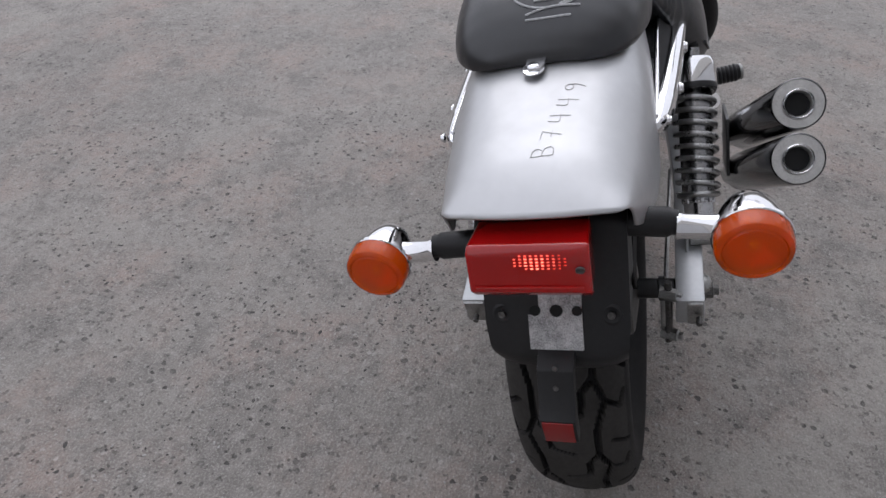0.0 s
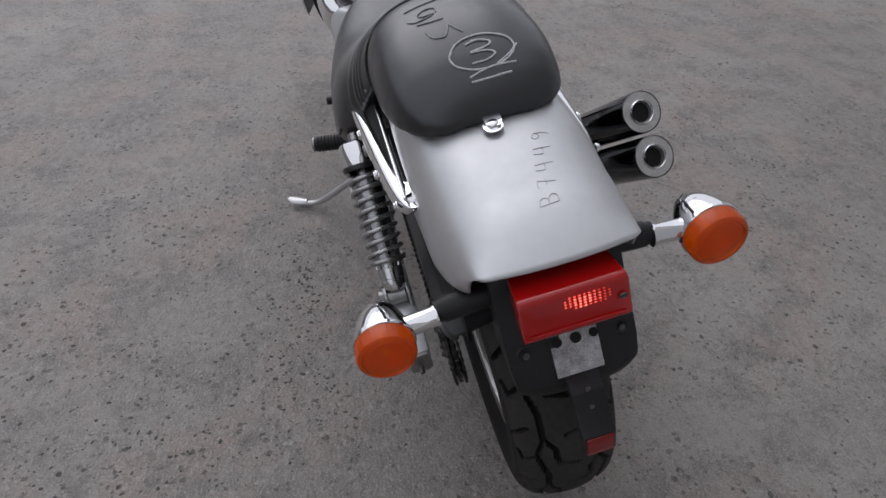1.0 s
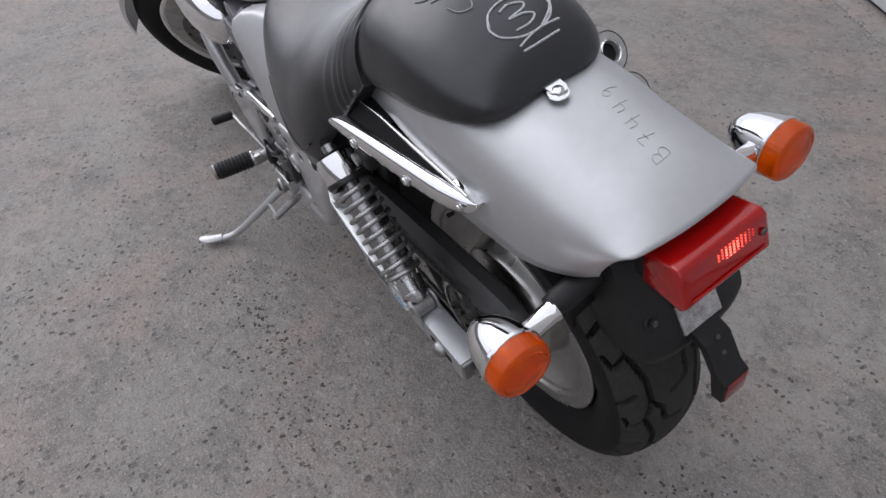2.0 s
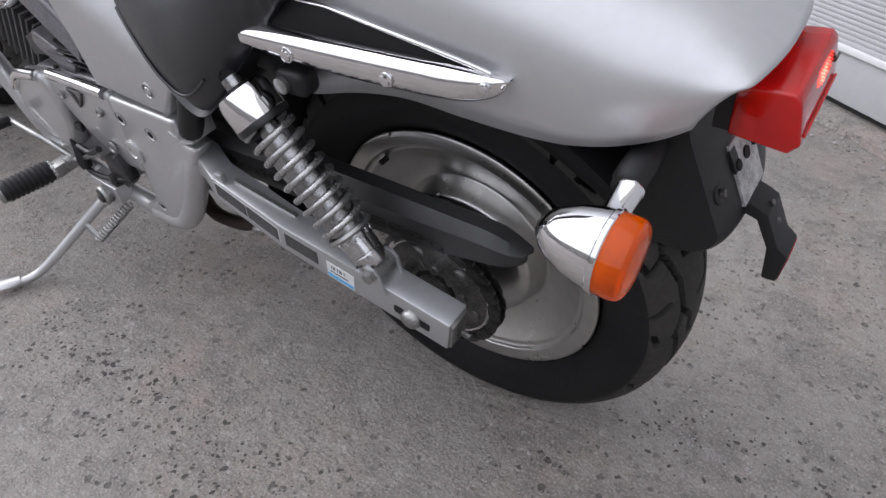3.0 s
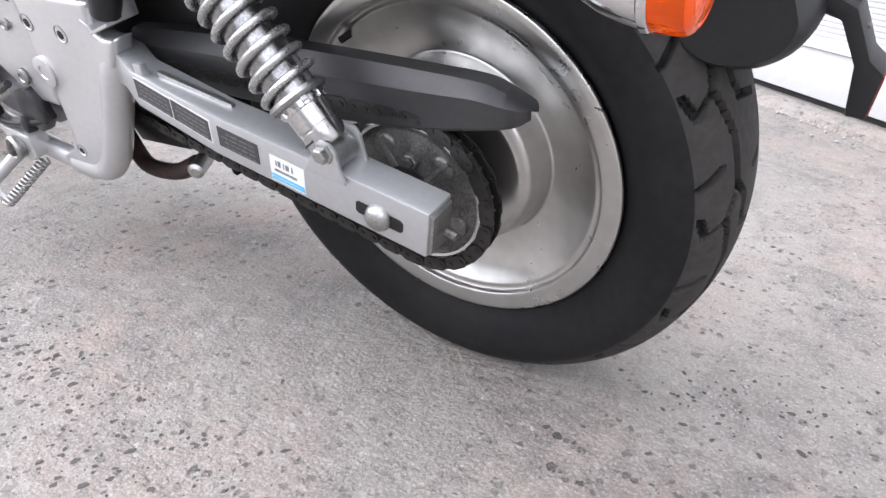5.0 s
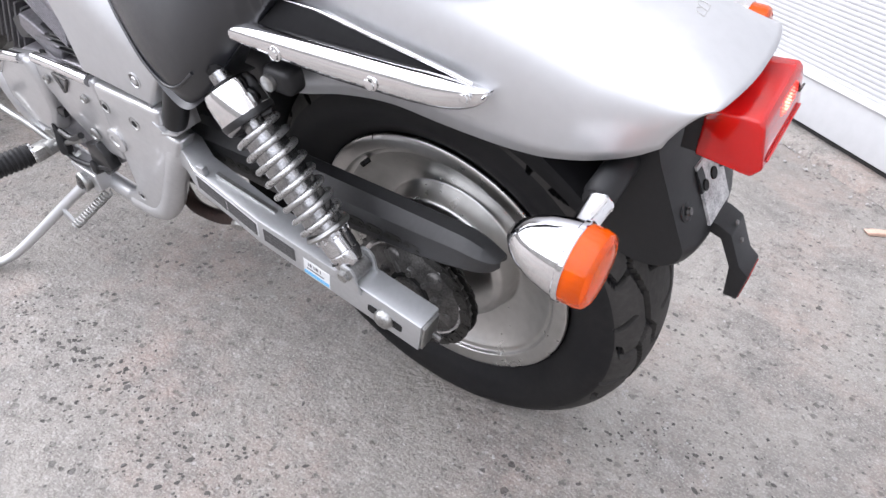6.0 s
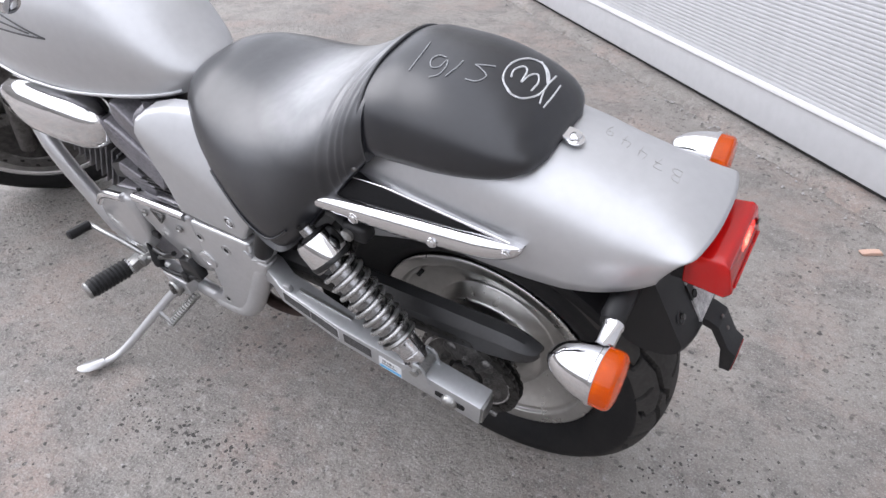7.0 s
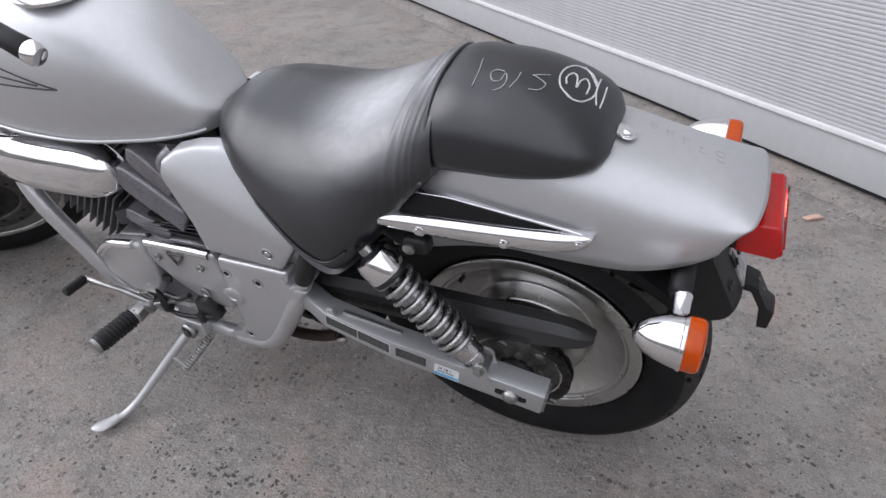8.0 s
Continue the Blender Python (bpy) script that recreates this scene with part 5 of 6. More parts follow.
def build_engine():
    cc = [(0.60, 0.46), (0.66, 0.468), (0.76, 0.462), (0.86, 0.445), (0.915, 0.40), (0.93, 0.34), (0.90, 0.27), (0.80, 0.245), (0.68, 0.255), (0.61, 0.30)]
    eng = part("engine", Geo().prism(cc, -0.145, 0.135), ENGINE, bike, "grey alloy V-twin engine", 0.012, steps=3)
    part("sprocket_cover", Geo().prism([(0.585, 0.475), (0.76, 0.468), (0.775, 0.42), (0.73, 0.36), (0.67, 0.31), (0.60, 0.31), (0.575, 0.39)], 0.132, 0.156), SILVER_FRAME, eng, "silver sprocket cover", 0.009, steps=3)
    part("alternator_cover", Geo().prism([(0.775, 0.466), (0.86, 0.450), (0.91, 0.41), (0.925, 0.345), (0.88, 0.30), (0.80, 0.30), (0.765, 0.36), (0.76, 0.42)], 0.132, 0.166), SILVER_FRAME, eng, "silver alternator cover", 0.012, steps=3)
    for line in ([(0.592, 0.153, 0.473), (0.66, 0.154, 0.473), (0.752, 0.153, 0.467)], [(0.782, 0.163, 0.462), (0.855, 0.164, 0.447), (0.902, 0.163, 0.410)]):
        part("chrome_edge", Geo().tube(curve(line, 16), 0.0100, 16), CHROME, eng, "polished cover edge")
    for x, z, r in ((0.63, 0.43, 0.008), (0.735, 0.435, 0.008), (0.80, 0.425, 0.009), (0.88, 0.39, 0.008), (0.655, 0.35, 0.012)):
        part("bolt", Geo().lathe([(r, 0), (r, 0.004), (r * 0.6, 0.005), (r * 0.5, 0.003), (0, 0.003)], (x, 0.158, z), (0, 1, 0), 14), STEEL, eng)
    # small triangular emblem on the sprocket cover
    tri = [(0.664, 0.1585, 0.453), (0.702, 0.1585, 0.456), (0.690, 0.1585, 0.424)]
    for k in range(3):
        part("emblem_bar", Geo().tube([tri[k], tri[(k + 1) % 3]], 0.0026, 8), DARK, eng, "dark triangular emblem")
    part("dark_chip", Geo().prism([(0.738, 0.372), (0.765, 0.366), (0.772, 0.352), (0.748, 0.350)], 0.150, 0.1585), BLACK, eng, "black chipped patch", 0.002)
    # finned cylinders, one leaning back and one forward
    for (bx, bz), (dx, dz), n, name in (((0.74, 0.44), (-0.36, 0.93), 9, "rear_cylinder"), ((0.86, 0.43), (0.80, 0.60), 9, "front_cylinder")):
        cyl = part(name, Geo().lathe([(0.058, 0), (0.058, 0.22), (0.03, 0.25)], (bx, 0, bz), (dx, 0, dz), 24), FIN, eng, "finned dark alloy cylinder")
        turn = Matrix.Rotation(math.atan2(dx, dz), 4, "Y")
        for k in range(n):
            f = part("fin", Geo().box((bx + dx * (0.03 + 0.016 * k), 0, bz + dz * (0.03 + 0.016 * k)), (0.165 - 0.004 * k, 0.215, 0.0045), turn), FIN, cyl, bevel=0.0015, steps=1)
    # sloping louvre plates of the rear head
    part("head_block", Geo().prism([(0.79, 0.53), (0.70, 0.67), (0.61, 0.68), (0.61, 0.49), (0.70, 0.46)], 0.0, 0.085), FIN, eng, "dark cylinder head", 0.006)
    for (fx, fz), (dx, dz), (nx, nz), y in (((0.693, 0.694), (-0.066, -0.078), (0.022, -0.038), 0.128), ((0.735, 0.653), (-0.116, -0.100), (0.030, -0.056), 0.136), ((0.790, 0.530), (-0.092, -0.046), (0.020, -0.034), 0.130)):
        o = [(fx + dx * u + nx * v, fz + dz * u + nz * v) for u, v in ((0.0, 0.12), (0.10, 0.0), (0.5, -0.04), (0.95, 0.0), (1.0, 0.15), (0.98, 0.85), (0.90, 1.0), (0.5, 1.03), (0.12, 1.0), (0.0, 0.8))]
        lv = part("head_cover", Geo().prism(o, 0.03, y), ENGINE, eng, "smooth grey louvred head cover", 0.006, steps=3)
        for j in range(8 if dx < -0.1 else 0):
            v = 0.20 + 0.095 * j
            part("rib", Geo().tube([(fx + dx * (0.10 + 0.05 * j) + nx * v, y + 0.0006, fz + dz * (0.10 + 0.05 * j) + nz * v), (fx + dx * 0.97 + nx * v, y + 0.0006, fz + dz * 0.97 + nz * v)], 0.0020, 6), ENGINE, lv)
    part("fin_gap", Geo().prism([(0.602, 0.474), (0.80, 0.474), (0.855, 0.462), (0.85, 0.50), (0.80, 0.520), (0.70, 0.505), (0.602, 0.545)], 0.04, 0.122), BLACK, eng, "black finned gap above the covers", 0.004)
    for k in range(4):
        part("fin", Geo().prism([(0.605, 0.486 + 0.012 * k), (0.80 - 0.03 * k, 0.482 + 0.009 * k), (0.80 - 0.03 * k, 0.485 + 0.009 * k), (0.605, 0.489 + 0.012 * k)], 0.10, 0.130), BLACK, eng)
    part("breather_pipe", Geo().tube(curve([(0.60, 0.11, 0.69), (0.62, 0.125, 0.672), (0.625, 0.125, 0.645)], 8), 0.012, 14), ENGINE, eng)
    # chrome air box cover
    rings = []
    for x, w, h in ((0.752, 0.010, 0.014), (0.760, 0.028, 0.034), (0.785, 0.040, 0.050), (0.82, 0.047, 0.060), (0.90, 0.050, 0.062), (0.98, 0.048, 0.060), (1.06, 0.040, 0.052), (1.11, 0.02, 0.03)):
        zc = 0.622 - 0.16 * (x - 0.74) * 0.25
        rings.append([(x, 0.125 + w * math.cos(t), zc + h * (abs(math.sin(t)) ** 0.8) * (1 if math.sin(t) > 0 else -1)) for t in np.linspace(0, 2 * math.pi, 28, endpoint=False)])
    cov = part("air_cover", Geo().loft(rings), CHROME, eng, "chrome teardrop air cover", angle=50)
    part("exhaust_pipe", Geo().tube(curve([(1.02, -0.02, 0.50), (1.06, -0.05, 0.34), (0.98, -0.08, 0.20), (0.82, -0.10, 0.17), (0.62, -0.16, 0.24), (0.50, -0.21, 0.38)], 40), 0.021, 18), CHROME, eng, "chrome exhaust header")
    part("linkage_pipe", Geo().tube(curve([(0.58, 0.09, 0.27), (0.56, 0.095, 0.225), (0.53, 0.10, 0.198), (0.46, 0.10, 0.205), (0.40, 0.10, 0.235)], 20), 0.013, 12), RUST, eng, "rusty brown pipe under the frame")
    part("under_bracket", Geo().prism([(0.60, 0.29), (0.56, 0.225), (0.44, 0.235), (0.40, 0.26), (0.40, 0.272), (0.47, 0.275)], 0.07, 0.078), BLACK, eng, "black bracket under the frame", 0.002)
    part("release_arm", Geo().prism([(0.655, 0.335), (0.69, 0.325), (0.70, 0.280), (0.66, 0.262), (0.635, 0.285), (0.64, 0.315)], 0.148, 0.170), BLACK, eng, "black clutch release arm", 0.004)
    part("switch_body", Geo().lathe([(0.012, 0), (0.014, 0.004), (0.014, 0.016), (0.007, 0.020), (0, 0.020)], (0.69, 0.160, 0.270), (0.2, 1, 0.1), 14), PLASTIC, eng, "black stand switch")
    part("cable_boot", Geo().lathe([(0.010, 0), (0.012, 0.006), (0.011, 0.020), (0.006, 0.042), (0.003, 0.060)], (0.782, 0.172, 0.268), (0.25, -0.1, 1), 16), PLASTIC, eng, "black rubber cable boot")
    part("cable", Geo().tube(curve([(0.64, 0.165, 0.285), (0.70, 0.172, 0.270), (0.76, 0.174, 0.262), (0.79, 0.172, 0.272)], 14), 0.005, 8), PLASTIC, eng, "thick black cable")
    part("clutch_arm", Geo().tube(curve([(0.70, 0.166, 0.335), (0.735, 0.170, 0.318), (0.77, 0.170, 0.322)], 8), 0.006, 8), BLACK, eng, "black release lever")
    part("gear_shaft", Geo().lathe([(0.010, 0), (0.010, 0.02), (0.014, 0.021), (0.014, 0.034), (0, 0.035)], (0.84, 0.150, 0.262), (0, 1, 0), 16), STEEL, eng)
    part("case_gap", Geo().prism([(0.762, 0.468), (0.774, 0.466), (0.768, 0.42), (0.745, 0.36), (0.70, 0.30), (0.68, 0.31), (0.735, 0.37), (0.757, 0.42)], 0.130, 0.1345), HOLE, eng, "dark gap between the covers")
    part("linkage_bolt", Geo().lathe([(0.012, -0.02), (0.012, 0.02), (0.007, 0.024), (0, 0.024)], (0.392, 0.10, 0.236), (-0.4, 0.8, 0), 12), STEEL, eng)


build_engine()


def build_controls():
    # foot pegs
    for s in (1, -1):
        a, b = np.array((0.868, 0.160, 0.245)), np.array((0.892, 0.300, 0.256))
        d = (b - a) / np.linalg.norm(b - a)
        peg = part("foot_peg", Geo().lathe([(0.012, -0.01), (0.012, 0.045), (0.020, 0.048), (0.0205, 0.135), (0.017, 0.143), (0, 0.1435)], a, d, 24).mirrored(s), PLASTIC, bike, "black ribbed rubber foot peg")
        for k in range(9):
            part("rib", Geo().lathe([(0.0205, 0), (0.0225, 0.002), (0.0225, 0.005), (0.0205, 0.007)], a + d * (0.052 + 0.0092 * k), d, 20, False).mirrored(s), PLASTIC, peg)
        part("collar", Geo().lathe([(0.014, 0), (0.0215, 0.001), (0.0215, 0.006), (0.014, 0.008)], a + d * 0.040, d, 28).mirrored(s), SATIN, peg, "chrome peg collar")
        part("end_cap", Geo().lathe([(0.021, 0), (0.021, 0.003), (0.017, 0.007), (0, 0.008)], b - d * 0.002, d, 20).mirrored(s), STEEL, peg, "bright metal end")
        part("hinge", Geo().box(a + d * 0.02, (0.030, 0.050, 0.026)).mirrored(s), STEEL, peg, "cast peg hinge", 0.004)
        part("bracket", Geo().prism([(0.80, 0.222), (0.90, 0.230), (0.885, 0.275), (0.855, 0.285), (0.83, 0.262)], 0.142, 0.158).mirrored(s), STEEL, peg, bevel=0.003)
    # gear lever
    lever = part("gear_lever", Geo().tube(curve([(0.84, 0.165, 0.262), (0.90, 0.172, 0.290), (0.95, 0.178, 0.305), (1.005, 0.180, 0.312)], 16), 0.0065, 10), STEEL, bike, "steel gear lever with rubber pad")
    part("pad", Geo().lathe([(0.009, 0), (0.0115, 0.002), (0.0115, 0.052), (0.008, 0.055), (0, 0.055)], (1.003, 0.180, 0.313), (0.04, 1, 0.15), 16), PLASTIC, lever, "black rubber pad")
    part("linkage", Geo().tube([(0.84, 0.17, 0.262), (0.70, 0.165, 0.325)], 0.005, 8), STEEL, lever)
    # side stand
    path = curve([(0.738, 0.172, 0.222), (0.765, 0.205, 0.196), (0.800, 0.262, 0.152), (0.832, 0.318, 0.112), (0.850, 0.350, 0.096), (0.862, 0.385, 0.098)], 24)
    st = part("side_stand", Geo().tube(path, np.linspace(0.0105, 0.0082, 24), 14), SILVER_FRAME, bike, "silver side stand folded down onto the ground")
    rings = []
    for k, w, h in ((0.0, 0.010, 0.012), (0.3, 0.016, 0.008), (0.7, 0.017, 0.006), (0.95, 0.010, 0.005), (1.0, 0.004, 0.004)):
        c = np.array((0.858, 0.372, 0.098)) + k * np.array((0.022, 0.052, 0.018))
        rings.append([c + np.array((0.92 * w * math.cos(t), -0.39 * w * math.cos(t), h * math.sin(t))) for t in np.linspace(0, 2 * math.pi, 14, endpoint=False)])
    part("foot", Geo().loft(rings), SILVER_FRAME, st, "flattened stand foot")
    part("pivot", Geo().lathe([(0.017, -0.012), (0.017, 0.012), (0.012, 0.014), (0.010, 0.011), (0, 0.011)], (0.738, 0.178, 0.225), (0.1, 1, 0.1), 20), STEEL, st, "pivot bolt")
    part("lug", Geo().prism([(0.775, 0.258), (0.70, 0.250), (0.700, 0.214), (0.728, 0.200), (0.765, 0.208)], 0.148, 0.180), SILVER_FRAME, st, "silver stand lug", 0.004)
    part("pivot_nut", Geo().lathe([(0.010, 0), (0.010, 0.008), (0.006, 0.010), (0, 0.010)], (0.738, 0.190, 0.226), (0.1, 1, 0.1), 6), DARK, st, "dark pivot nut", angle=25)
    part("pivot_ring", Geo().lathe([(0.0185, -0.004), (0.0200, 0.0), (0.0195, 0.005), (0.0165, 0.007), (0.0140, 0.005), (0.0135, -0.002)], (0.736, 0.188, 0.229), (0.1, 1, 0.1), 32, False), STEEL, st, "raised pivot ring", angle=60)
    part("pivot_washer", Geo().lathe([(0.0140, 0), (0.0140, 0.0025), (0.008, 0.003)], (0.737, 0.1885, 0.2275), (0.1, 1, 0.1), 28), DARK, st, "dark washer")
    k = np.linspace(0, 1, 120)
    a, b = np.array((0.700, 0.170, 0.205)), np.array((0.752, 0.238, 0.145))
    _, u, w = basis(b - a)
    part("return_spring", Geo().tube([a + (b - a) * q + 0.008 * (u * math.cos(14 * 2 * math.pi * q) + w * math.sin(14 * 2 * math.pi * q)) for q in k], 0.0019, 6), STEEL, st, "coiled return spring")
    part("spring_hook", Geo().prism([(0.745, 0.150), (0.785, 0.148), (0.795, 0.170), (0.775, 0.178)], 0.232, 0.238), SILVER_FRAME, st)
    # rear brake rod and arm on the other side
    part("brake_rod", Geo().tube([(-0.02, -0.118, 0.235), (0.45, -0.13, 0.25)], 0.004, 8), STEEL, bike, "steel brake rod")
    part("brake_arm", Geo().prism([(-0.02, 0.225), (0.0, 0.228), (0.018, 0.300), (-0.005, 0.305)], -0.122, -0.114), STEEL, bike, "steel brake arm", 0.002)
    part("brake_drum", Geo().lathe([(0.08, 0.0), (0.08, 0.018), (0.07, 0.030), (0.03, 0.036), (0, 0.036)], (0, -0.045, 0.311), (0, -1, 0), 40), DARK, bike, "dirty dark brake drum")
    part("axle_spacer", Geo().lathe([(0.016, 0), (0.016, 0.03), (0.020, 0.031), (0.020, 0.040), (0.016, 0.041), (0.016, 0.068)], (-0.008, -0.082, 0.318), (0, -1, 0), 20), BLACK, bike, "black axle spacer")
    part("axle_nut", Geo().lathe([(0.018, 0), (0.018, 0.003), (0.013, 0.004), (0.013, 0.014), (0.008, 0.015), (0.008, 0.022), (0, 0.023)], (-0.012, -0.178, 0.318), (0, -1, 0), 6), DARK, bike, "dark axle nut", angle=25)
    part("torque_rod", Geo().tube([(-0.055, -0.128, 0.372), (-0.058, -0.128, 0.300), (-0.060, -0.126, 0.255)], 0.0055, 10), DARK, bike, "dark brake torque link")
    for z in (0.350, 0.268):
        part("link_nut", Geo().lathe([(0.010, -0.012), (0.010, 0.012), (0.006, 0.014), (0.006, 0.020), (0, 0.021)], (-0.058, -0.128, z), (-0.3, -1, 0), 6), STEEL, bike, "small steel nut", angle=25)


build_controls()

STEER = 47.0
FORK = Matrix.Translation((1.425, 0, 0.80)) @ Matrix.Rotation(radians(-32), 4, "Y")


def build_front():
    """Front wheel, fork and bar, turned to the left."""
    sink = bike.matrix_world.to_3x3().inverted() @ Vector((0, 0, -0.057))  # the turned wheel still stands on the ground
    turn = Matrix.Translation(sink) @ FORK @ Matrix.Rotation(radians(STEER), 4, "Z") @ FORK.inverted()
    c = (1.645, 0.0, 0.311)
    prof = curve([(0.030, 0.205), (0.045, 0.222), (0.056, 0.250), (0.054, 0.275), (0.035, 0.300), (0.0, 0.311), (-0.035, 0.300), (-0.054, 0.275), (-0.056, 0.250), (-0.045, 0.222), (-0.030, 0.205)], 40)
    wheel = part("front_wheel", Geo().lathe([(r, h) for h, r in ((0.036, 0.205), (0.040, 0.216), (0.036, 0.210), (0.030, 0.195), (0.018, 0.185), (0.012, 0.16), (0.016, 0.08), (0.030, 0.05), (0.045, 0.03), (0.045, 0.01), (-0.045, 0.01), (-0.045, 0.03), (-0.016, 0.08), (-0.012, 0.16), (-0.030, 0.195), (-0.040, 0.216), (-0.036, 0.205))], c, (0, 1, 0), 64), STEEL, bike, "alloy front wheel")
    part("tyre", Geo().lathe([(r, h) for h, r in prof], c, (0, 1, 0), 96, False), RUBBER, wheel, "black front tyre")
    part("rim_lip", Geo().lathe([(0.196, 0.031), (0.2005, 0.037), (0.206, 0.0405), (0.214, 0.0425), (0.217, 0.0405)], c, (0, 1, 0), 80, False), CHROME, wheel, "bright rim edge", angle=60)
    part("brake_disc", Geo().lathe([(0.14, 0.052), (0.14, 0.056), (0.095, 0.056), (0.09, 0.052)], c, (0, 1, 0), 64), DARK, wheel, "steel brake disc")
    for k in range(18):
        t = k * 2 * math.pi / 18
        r = 0.108 + 0.020 * (k % 2)
        part("disc_hole", Geo().lathe([(0.0065, 0), (0.0065, 0.001), (0, 0.001)], (c[0] + r * math.cos(t), 0.0556, c[2] + r * math.sin(t)), (0, 1, 0), 10), HOLE, wheel)
    wheel.matrix_basis = turn
    for s in (1, -1):
        o = part("fork_leg", Geo().tube([(1.645, 0.068, 0.31), (1.425, 0.068, 0.67), (1.335, 0.068, 0.82), (1.265, 0.068, 0.93)], [0.023, 0.023, 0.019, 0.019], 18).mirrored(s), DARK, bike, "dark metal fork leg")
        o.matrix_basis = turn
        side_turn = turn if s < 0 else Matrix.Identity(4)
        line = [(1.22, 0.03, 0.95), (1.20, 0.10, 1.02), (1.14, 0.26, 1.03), (1.0, 0.38, 0.985), (0.87, 0.43, 0.95)] if s < 0 else [(1.23, 0.03, 0.95), (1.16, 0.10, 1.03), (1.02, 0.17, 1.06), (0.86, 0.192, 1.01), (0.70, 0.196, 0.93)]
        o = part("handlebar", Geo().tube(curve(line, 30), 0.0125, 14).mirrored(s), CHROME, bike, "chrome handlebar")
        o.matrix_basis = side_turn
        a, b = (np.array((0.955, 0.397, 0.972)), np.array((0.83, 0.442, 0.932))) if s < 0 else (np.array((0.79, 0.196, 0.976)), np.array((0.672, 0.196, 0.915)))
        d = (b - a) / np.linalg.norm(b - a)
        grip = part("grip", Geo().lathe([(0.016, 0), (0.0165, 0.10), (0.0175, 0.125), (0.0155, 0.128)], a, d, 20).mirrored(s), PLASTIC, o, "black rubber grip")
        part("bar_end", Geo().lathe([(0.0165, 0), (0.018, 0.003), (0.018, 0.016), (0.0145, 0.022), (0.010, 0.020), (0, 0.020)], a + d * 0.126, d, 48).mirrored(s), CHROME, o, "chrome bar end")
    o = part("front_fender", Geo().loft([[(1.645 + r * math.cos(t), y, 0.311 + r * math.sin(t)) for y, r in ((-0.07, 0.315), (-0.06, 0.335), (0, 0.345), (0.06, 0.335), (0.07, 0.315), (0.06, 0.328), (0, 0.338), (-0.06, 0.328))] for t in np.linspace(radians(20), radians(150), 24)]), SILVER, bike, "silver front fender")
    o.matrix_basis = turn


build_front()


# ======== marks and litter ========
GLYPHS = {
    "B": [[(0.0, 0.0), (0.0, 1.0)], [(0.0, 1.0), (0.4, 0.98), (0.52, 0.76), (0.35, 0.55), (0.05, 0.52)], [(0.05, 0.52), (0.5, 0.46), (0.62, 0.22), (0.4, 0.03), (0.0, 0.0)]],
    "7": [[(0.0, 0.95), (0.3, 1.0), (0.6, 0.97)], [(0.6, 0.97), (0.4, 0.5), (0.25, 0.0)], [(0.15, 0.5), (0.6, 0.52)]],
    "4": [[(0.1, 1.0), (0.0, 0.52), (0.3, 0.48), (0.6, 0.52)], [(0.52, 1.0), (0.48, 0.5), (0.42, 0.0)]],
    "9": [[(0.55, 0.85), (0.3, 1.0), (0.05, 0.8), (0.2, 0.58), (0.5, 0.7), (0.55, 0.85)], [(0.55, 0.85), (0.5, 0.4), (0.3, 0.0)]],
}


def build_marks():
    def chalk(lines, radius, mat, label, parent, height, name="chalk_mark"):
        g = Geo()
        for line in lines:
            g.tube(stroke(line, radius, height, 4 * len(line) + 8), radius, 6)
        part(name, g, mat, parent, label)

    ring = [(-0.071, 0.0259), (-0.055, 0.014), (-0.048, -0.0079), (-0.0501, -0.0309), (-0.0595, -0.050), (-0.0739, -0.0535), (-0.087, -0.0429), (-0.0949, -0.0231), (-0.094, 0.0019), (-0.0841, 0.0218), (-0.071, 0.0262), (-0.060, 0.019)]
    three = [(-0.0594, 0.0025), (-0.056, -0.0117), (-0.0614, -0.027), (-0.068, -0.022), (-0.0719, 0.0003), (-0.0735, -0.018), (-0.0795, -0.0281), (-0.0858, -0.016), (-0.086, 0.0024)]
    chalk([ring, three, [(-0.070, -0.0575), (-0.0828, -0.0446), (-0.0933, -0.0259)], [(-0.1012, 0.011), (-0.0955, -0.0149), (-0.0939, -0.0486)], [(-0.1061, 0.0108), (-0.106, -0.0145), (-0.1045, -0.039)]],
          0.0013, CHALK, "white chalk ring round a figure, twice underlined", pillion, pillion_z)
    chalk([[(0.0581, -0.0027), (0.0537, 0.0254), (0.0528, 0.0551)], [(0.0205, 0.0179), (0.0315, 0.0179), (0.0361, 0.0285), (0.0293, 0.0406), (0.0197, 0.037), (0.0177, 0.0216), (0.0125, 0.0328), (0.0135, 0.0478), (0.023, 0.0564)],
           [(-0.0007, 0.0136), (-0.0001, 0.0287), (0.0046, 0.0475)], [(-0.0367, -0.0014), (-0.0161, 0.0117)], [(-0.0161, 0.0117), (-0.0252, 0.0139), (-0.0363, 0.0212), (-0.0315, 0.0355), (-0.0184, 0.0405)]],
          0.0009, FAINT, "faint chalk figures", pillion, pillion_z)
    lines = []
    for k, ch in enumerate("B7449"):
        x0, y0, size = -0.268 + 0.0232 * k, -0.030 - 0.0062 * k, 0.0215
        lines += [[(x0 + u * size * 0.85 - v * 0.002, y0 + v * size - u * 0.003) for u, v in line] for line in GLYPHS[ch]]
    chalk(lines, 0.0003, SCRATCH, "thin scratched figures", fender, fender_z, "scratched_mark")


build_marks()


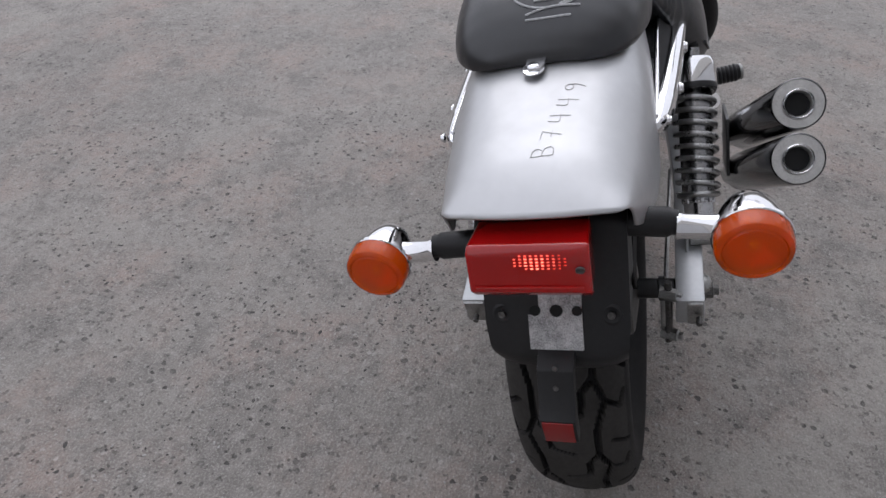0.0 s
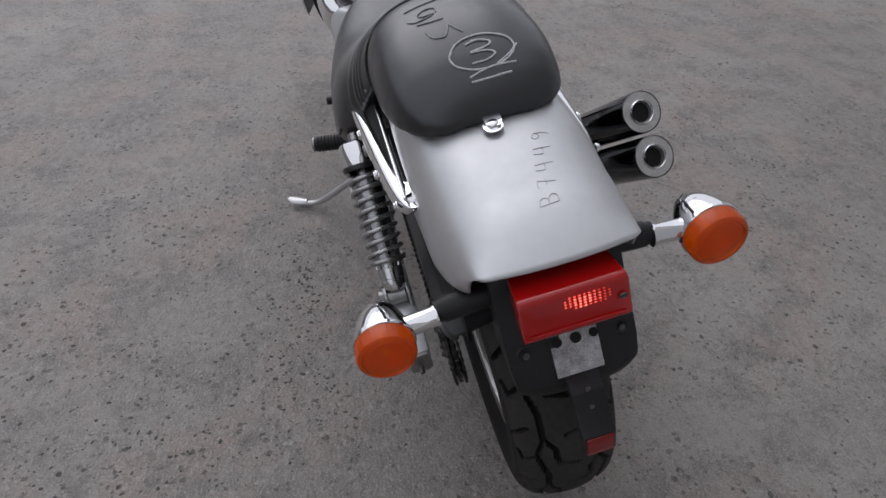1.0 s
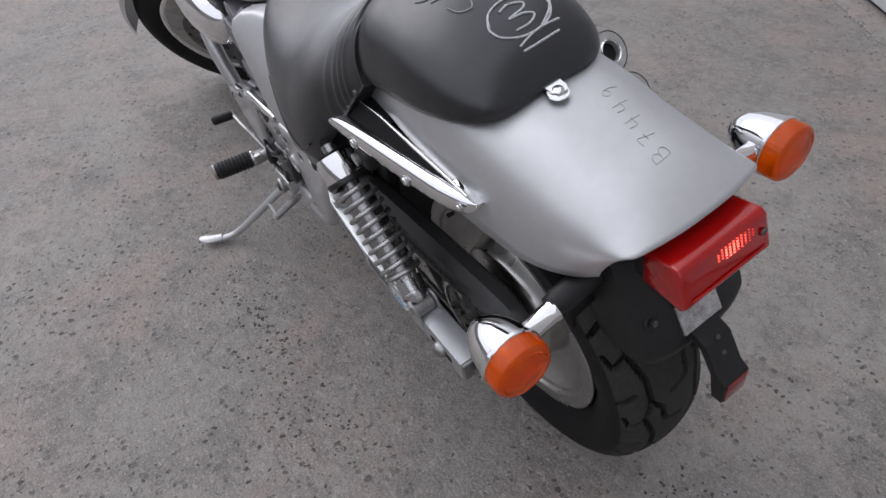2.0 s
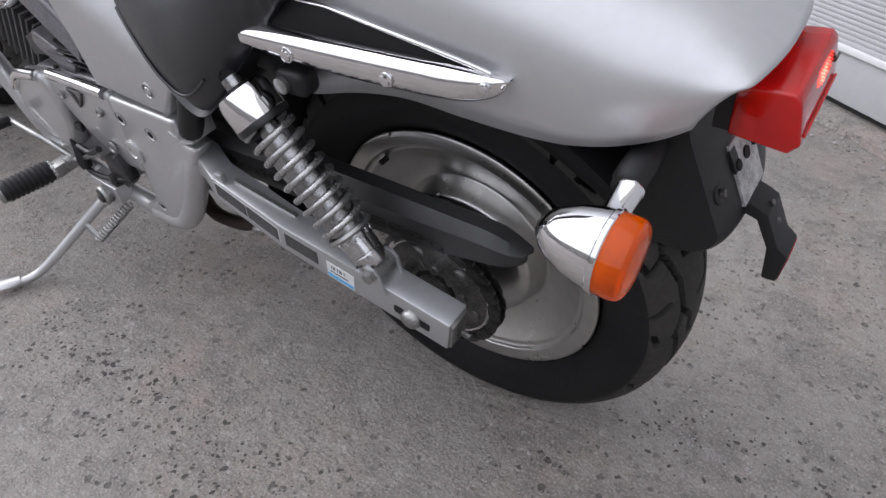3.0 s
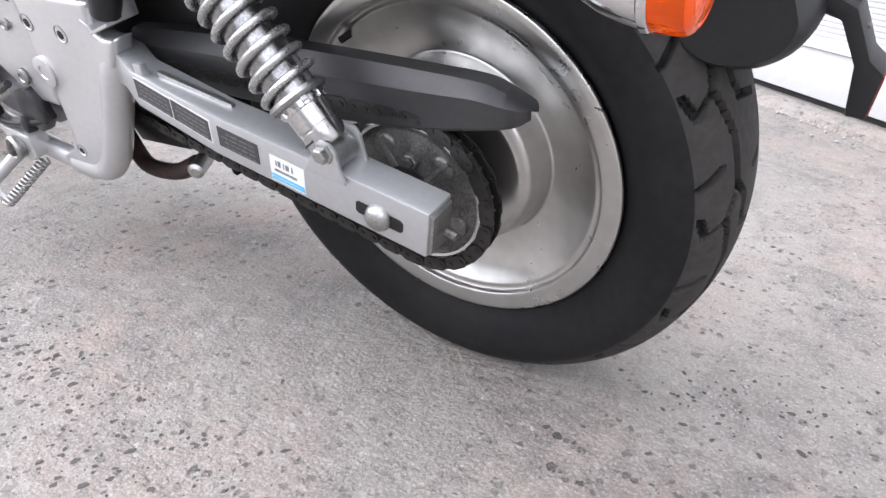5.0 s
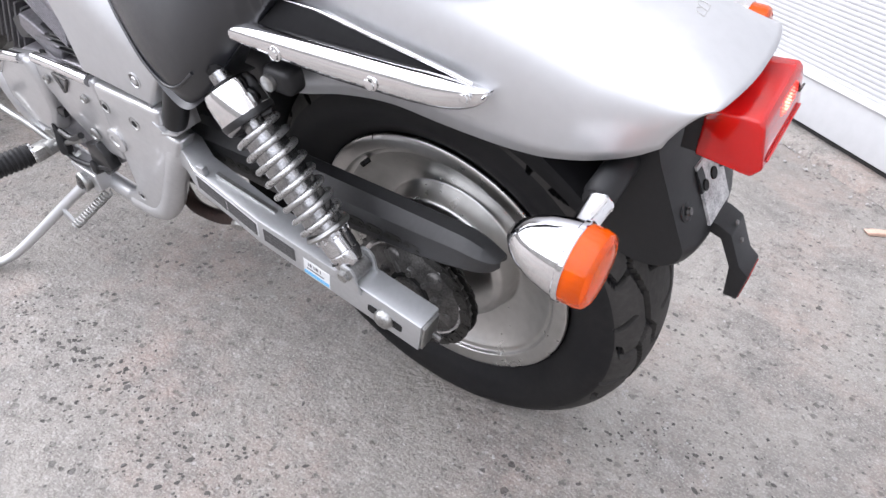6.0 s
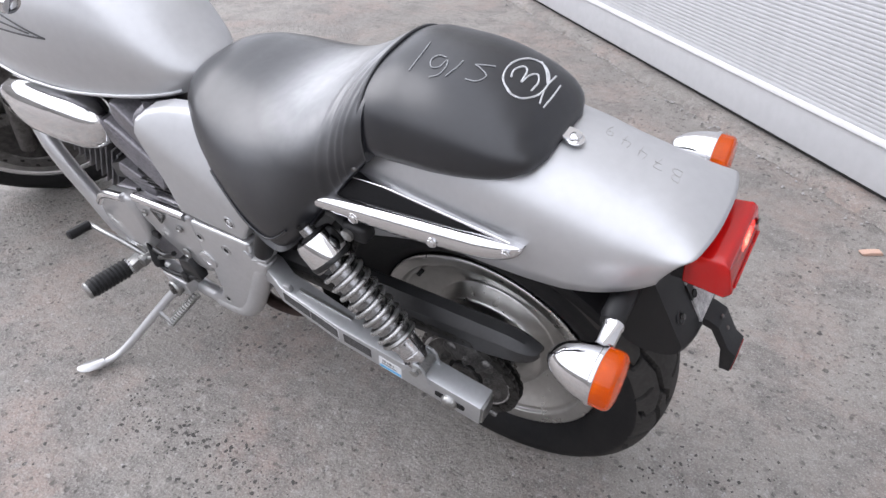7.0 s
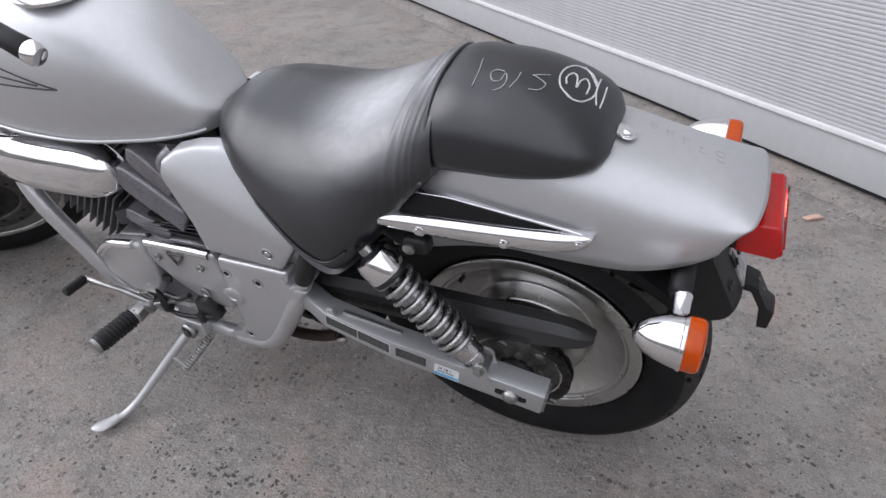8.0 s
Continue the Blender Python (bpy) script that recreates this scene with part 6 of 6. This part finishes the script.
def build_litter():
    random.seed(11)
    w = part("torn_card", Geo().prism([(-0.030, 0.0), (0.028, 0.001), (0.034, 0.008), (0.012, 0.011), (-0.026, 0.010)], -0.011, 0.010), CARD, bevel=0.0015)
    w.matrix_world = pose(-0.573, -1.139, 0.0, 0, 0, 35)
    tagged(w, "small torn piece of pinkish cardboard on the concrete", "litter")
    rng = np.random.RandomState(4)

    def grit(name, label, mat, count, small, large, seed, need):
        g = Geo()
        v, f = g.v, g.f
        for k in range(count):
            r, t = 3.2 * math.sqrt(rng.rand()), rng.rand() * 2 * math.pi
            x, y = r * math.cos(t), r * math.sin(t) + 0.3
            door = 0.62 * (x - 0.218) + 0.785 * (y + 2.035)
            if door < 0.02 or noise.noise((x * 2.1, y * 2.1, seed)) + 0.5 * noise.noise((x * 7, y * 7, seed)) + rng.rand() * 0.8 < need:
                continue
            s = small + (large - small) * rng.rand() ** 3
            a, long = rng.rand() * 3.14, 1.0 + 0.9 * rng.rand()
            ca, sa = math.cos(a), math.sin(a)
            pts = [(s * q * math.cos(u) * long, s * q * math.sin(u)) for u, q in zip(np.linspace(0, 6.28, 7)[:-1], 0.7 + 0.6 * rng.rand(6))]
            pts = [(px * ca - py * sa, px * sa + py * ca) for px, py in pts]
            h = s * (0.35 + 0.4 * rng.rand())
            k0 = len(v)
            v += [(x + px, y + py, -0.0004) for px, py in pts] + [(x + px * 0.62, y + py * 0.62, h * (0.7 + 0.5 * rng.rand())) for px, py in pts]
            f += [(k0 + i, k0 + (i + 1) % 6, k0 + 6 + (i + 1) % 6, k0 + 6 + i) for i in range(6)] + [tuple(k0 + 6 + i for i in range(6))]
        tagged(part(name, g, mat, angle=20), label, "grit", kind="stuff")

    grit("dark_grit", "dark loose grit and small stones on the concrete", STONE, 17000, 0.0009, 0.0034, 0.3, 0.50)
    grit("pale_grit", "pale loose grit on the concrete", PALE, 14000, 0.0008, 0.0030, 5.3, 0.48)
    # bands of small dark pits in the worn surface
    g = Geo()
    for (ax, ay), (bx, by), spread, count in (((0.12, 0.38), (0.72, 0.34), 0.050, 400), ((-0.30, -0.13), (-0.56, -0.10), 0.075, 170), ((0.0, 0.50), (0.25, 0.95), 0.13, 190), ((-0.38, 0.78), (-0.12, 0.55), 0.09, 115), ((0.75, 0.50), (0.9, 0.9), 0.15, 115)):
        for k in range(count):
            q = rng.rand()
            x, y = ax + (bx - ax) * q + spread * rng.randn(), ay + (by - ay) * q + spread * rng.randn()
            size, turn, long = 0.0010 + 0.0034 * rng.rand() ** 2.2, rng.rand() * 6.28, 1.0 + 0.8 * rng.rand()
            pts = [(size * w * math.cos(u) * long, size * w * math.sin(u)) for u, w in zip(np.linspace(0, 6.28, 8)[:-1], 0.65 + 0.6 * rng.rand(7))]
            ring = [(x + px * math.cos(turn) - py * math.sin(turn), y + px * math.sin(turn) + py * math.cos(turn)) for px, py in pts]
            g.add([(px, py, -0.0002) for px, py in ring] + [(x + (px - x) * 0.85, y + (py - y) * 0.85, 0.0004) for px, py in ring], [(i, (i + 1) % 7, 7 + (i + 1) % 7, 7 + i) for i in range(7)] + [tuple(range(7, 14))])
    tagged(part("dark_specks", g, SPECK, angle=20), "small dark specks and pits in the worn concrete", "specks", kind="stuff")
    # crumbs along the threshold
    g = Geo()
    for k in range(900):
        u, w, q = rng.rand() * 6 - 2.2, 0.085 + 0.03 * rng.randn(), 0.002 + 0.006 * rng.rand() ** 3
        p = DOOR_AT @ Vector((u, max(0.0, w), 0.002))
        g.lathe([(q * 0.8, 0), (q, q * 0.4), (q * 0.5, q * 0.9)], p, (0.2 * rng.randn(), 0.2 * rng.randn(), 1), 5)
    tagged(part("crumbs", g, PALE, angle=20), "crumbled concrete along the door threshold", "rubble", kind="stuff")
    # pale scuffs beside the wheel
    for k, (ax, ay, bx, by) in enumerate(SCUFFS):
        g = Geo()
        n = Vector((ay - by, bx - ax, 0)).normalized()
        for q in np.linspace(0, 1, 26):
            if rng.rand() < 0.75:
                c = Vector((ax + (bx - ax) * q, ay + (by - ay) * q, 0)) + n * 0.0025 * rng.randn()
                d = 0.0007 + 0.0014 * rng.rand()
                g.lathe([(d, 0.0002), (d * 0.8, 0.0011), (d * 0.3, 0.0014)], c, (0, 0, 1), 6)
        tagged(part("scuff", g, PALE), "pale scuff scratched into the concrete", "scuff", kind="stuff")


SCUFFS = [(-0.318, -0.115, -0.360, -0.076), (-0.339, -0.103, -0.412, -0.074), (-0.245, -0.205, -0.275, -0.175), (-0.43, -0.115, -0.445, -0.08)]
build_litter()
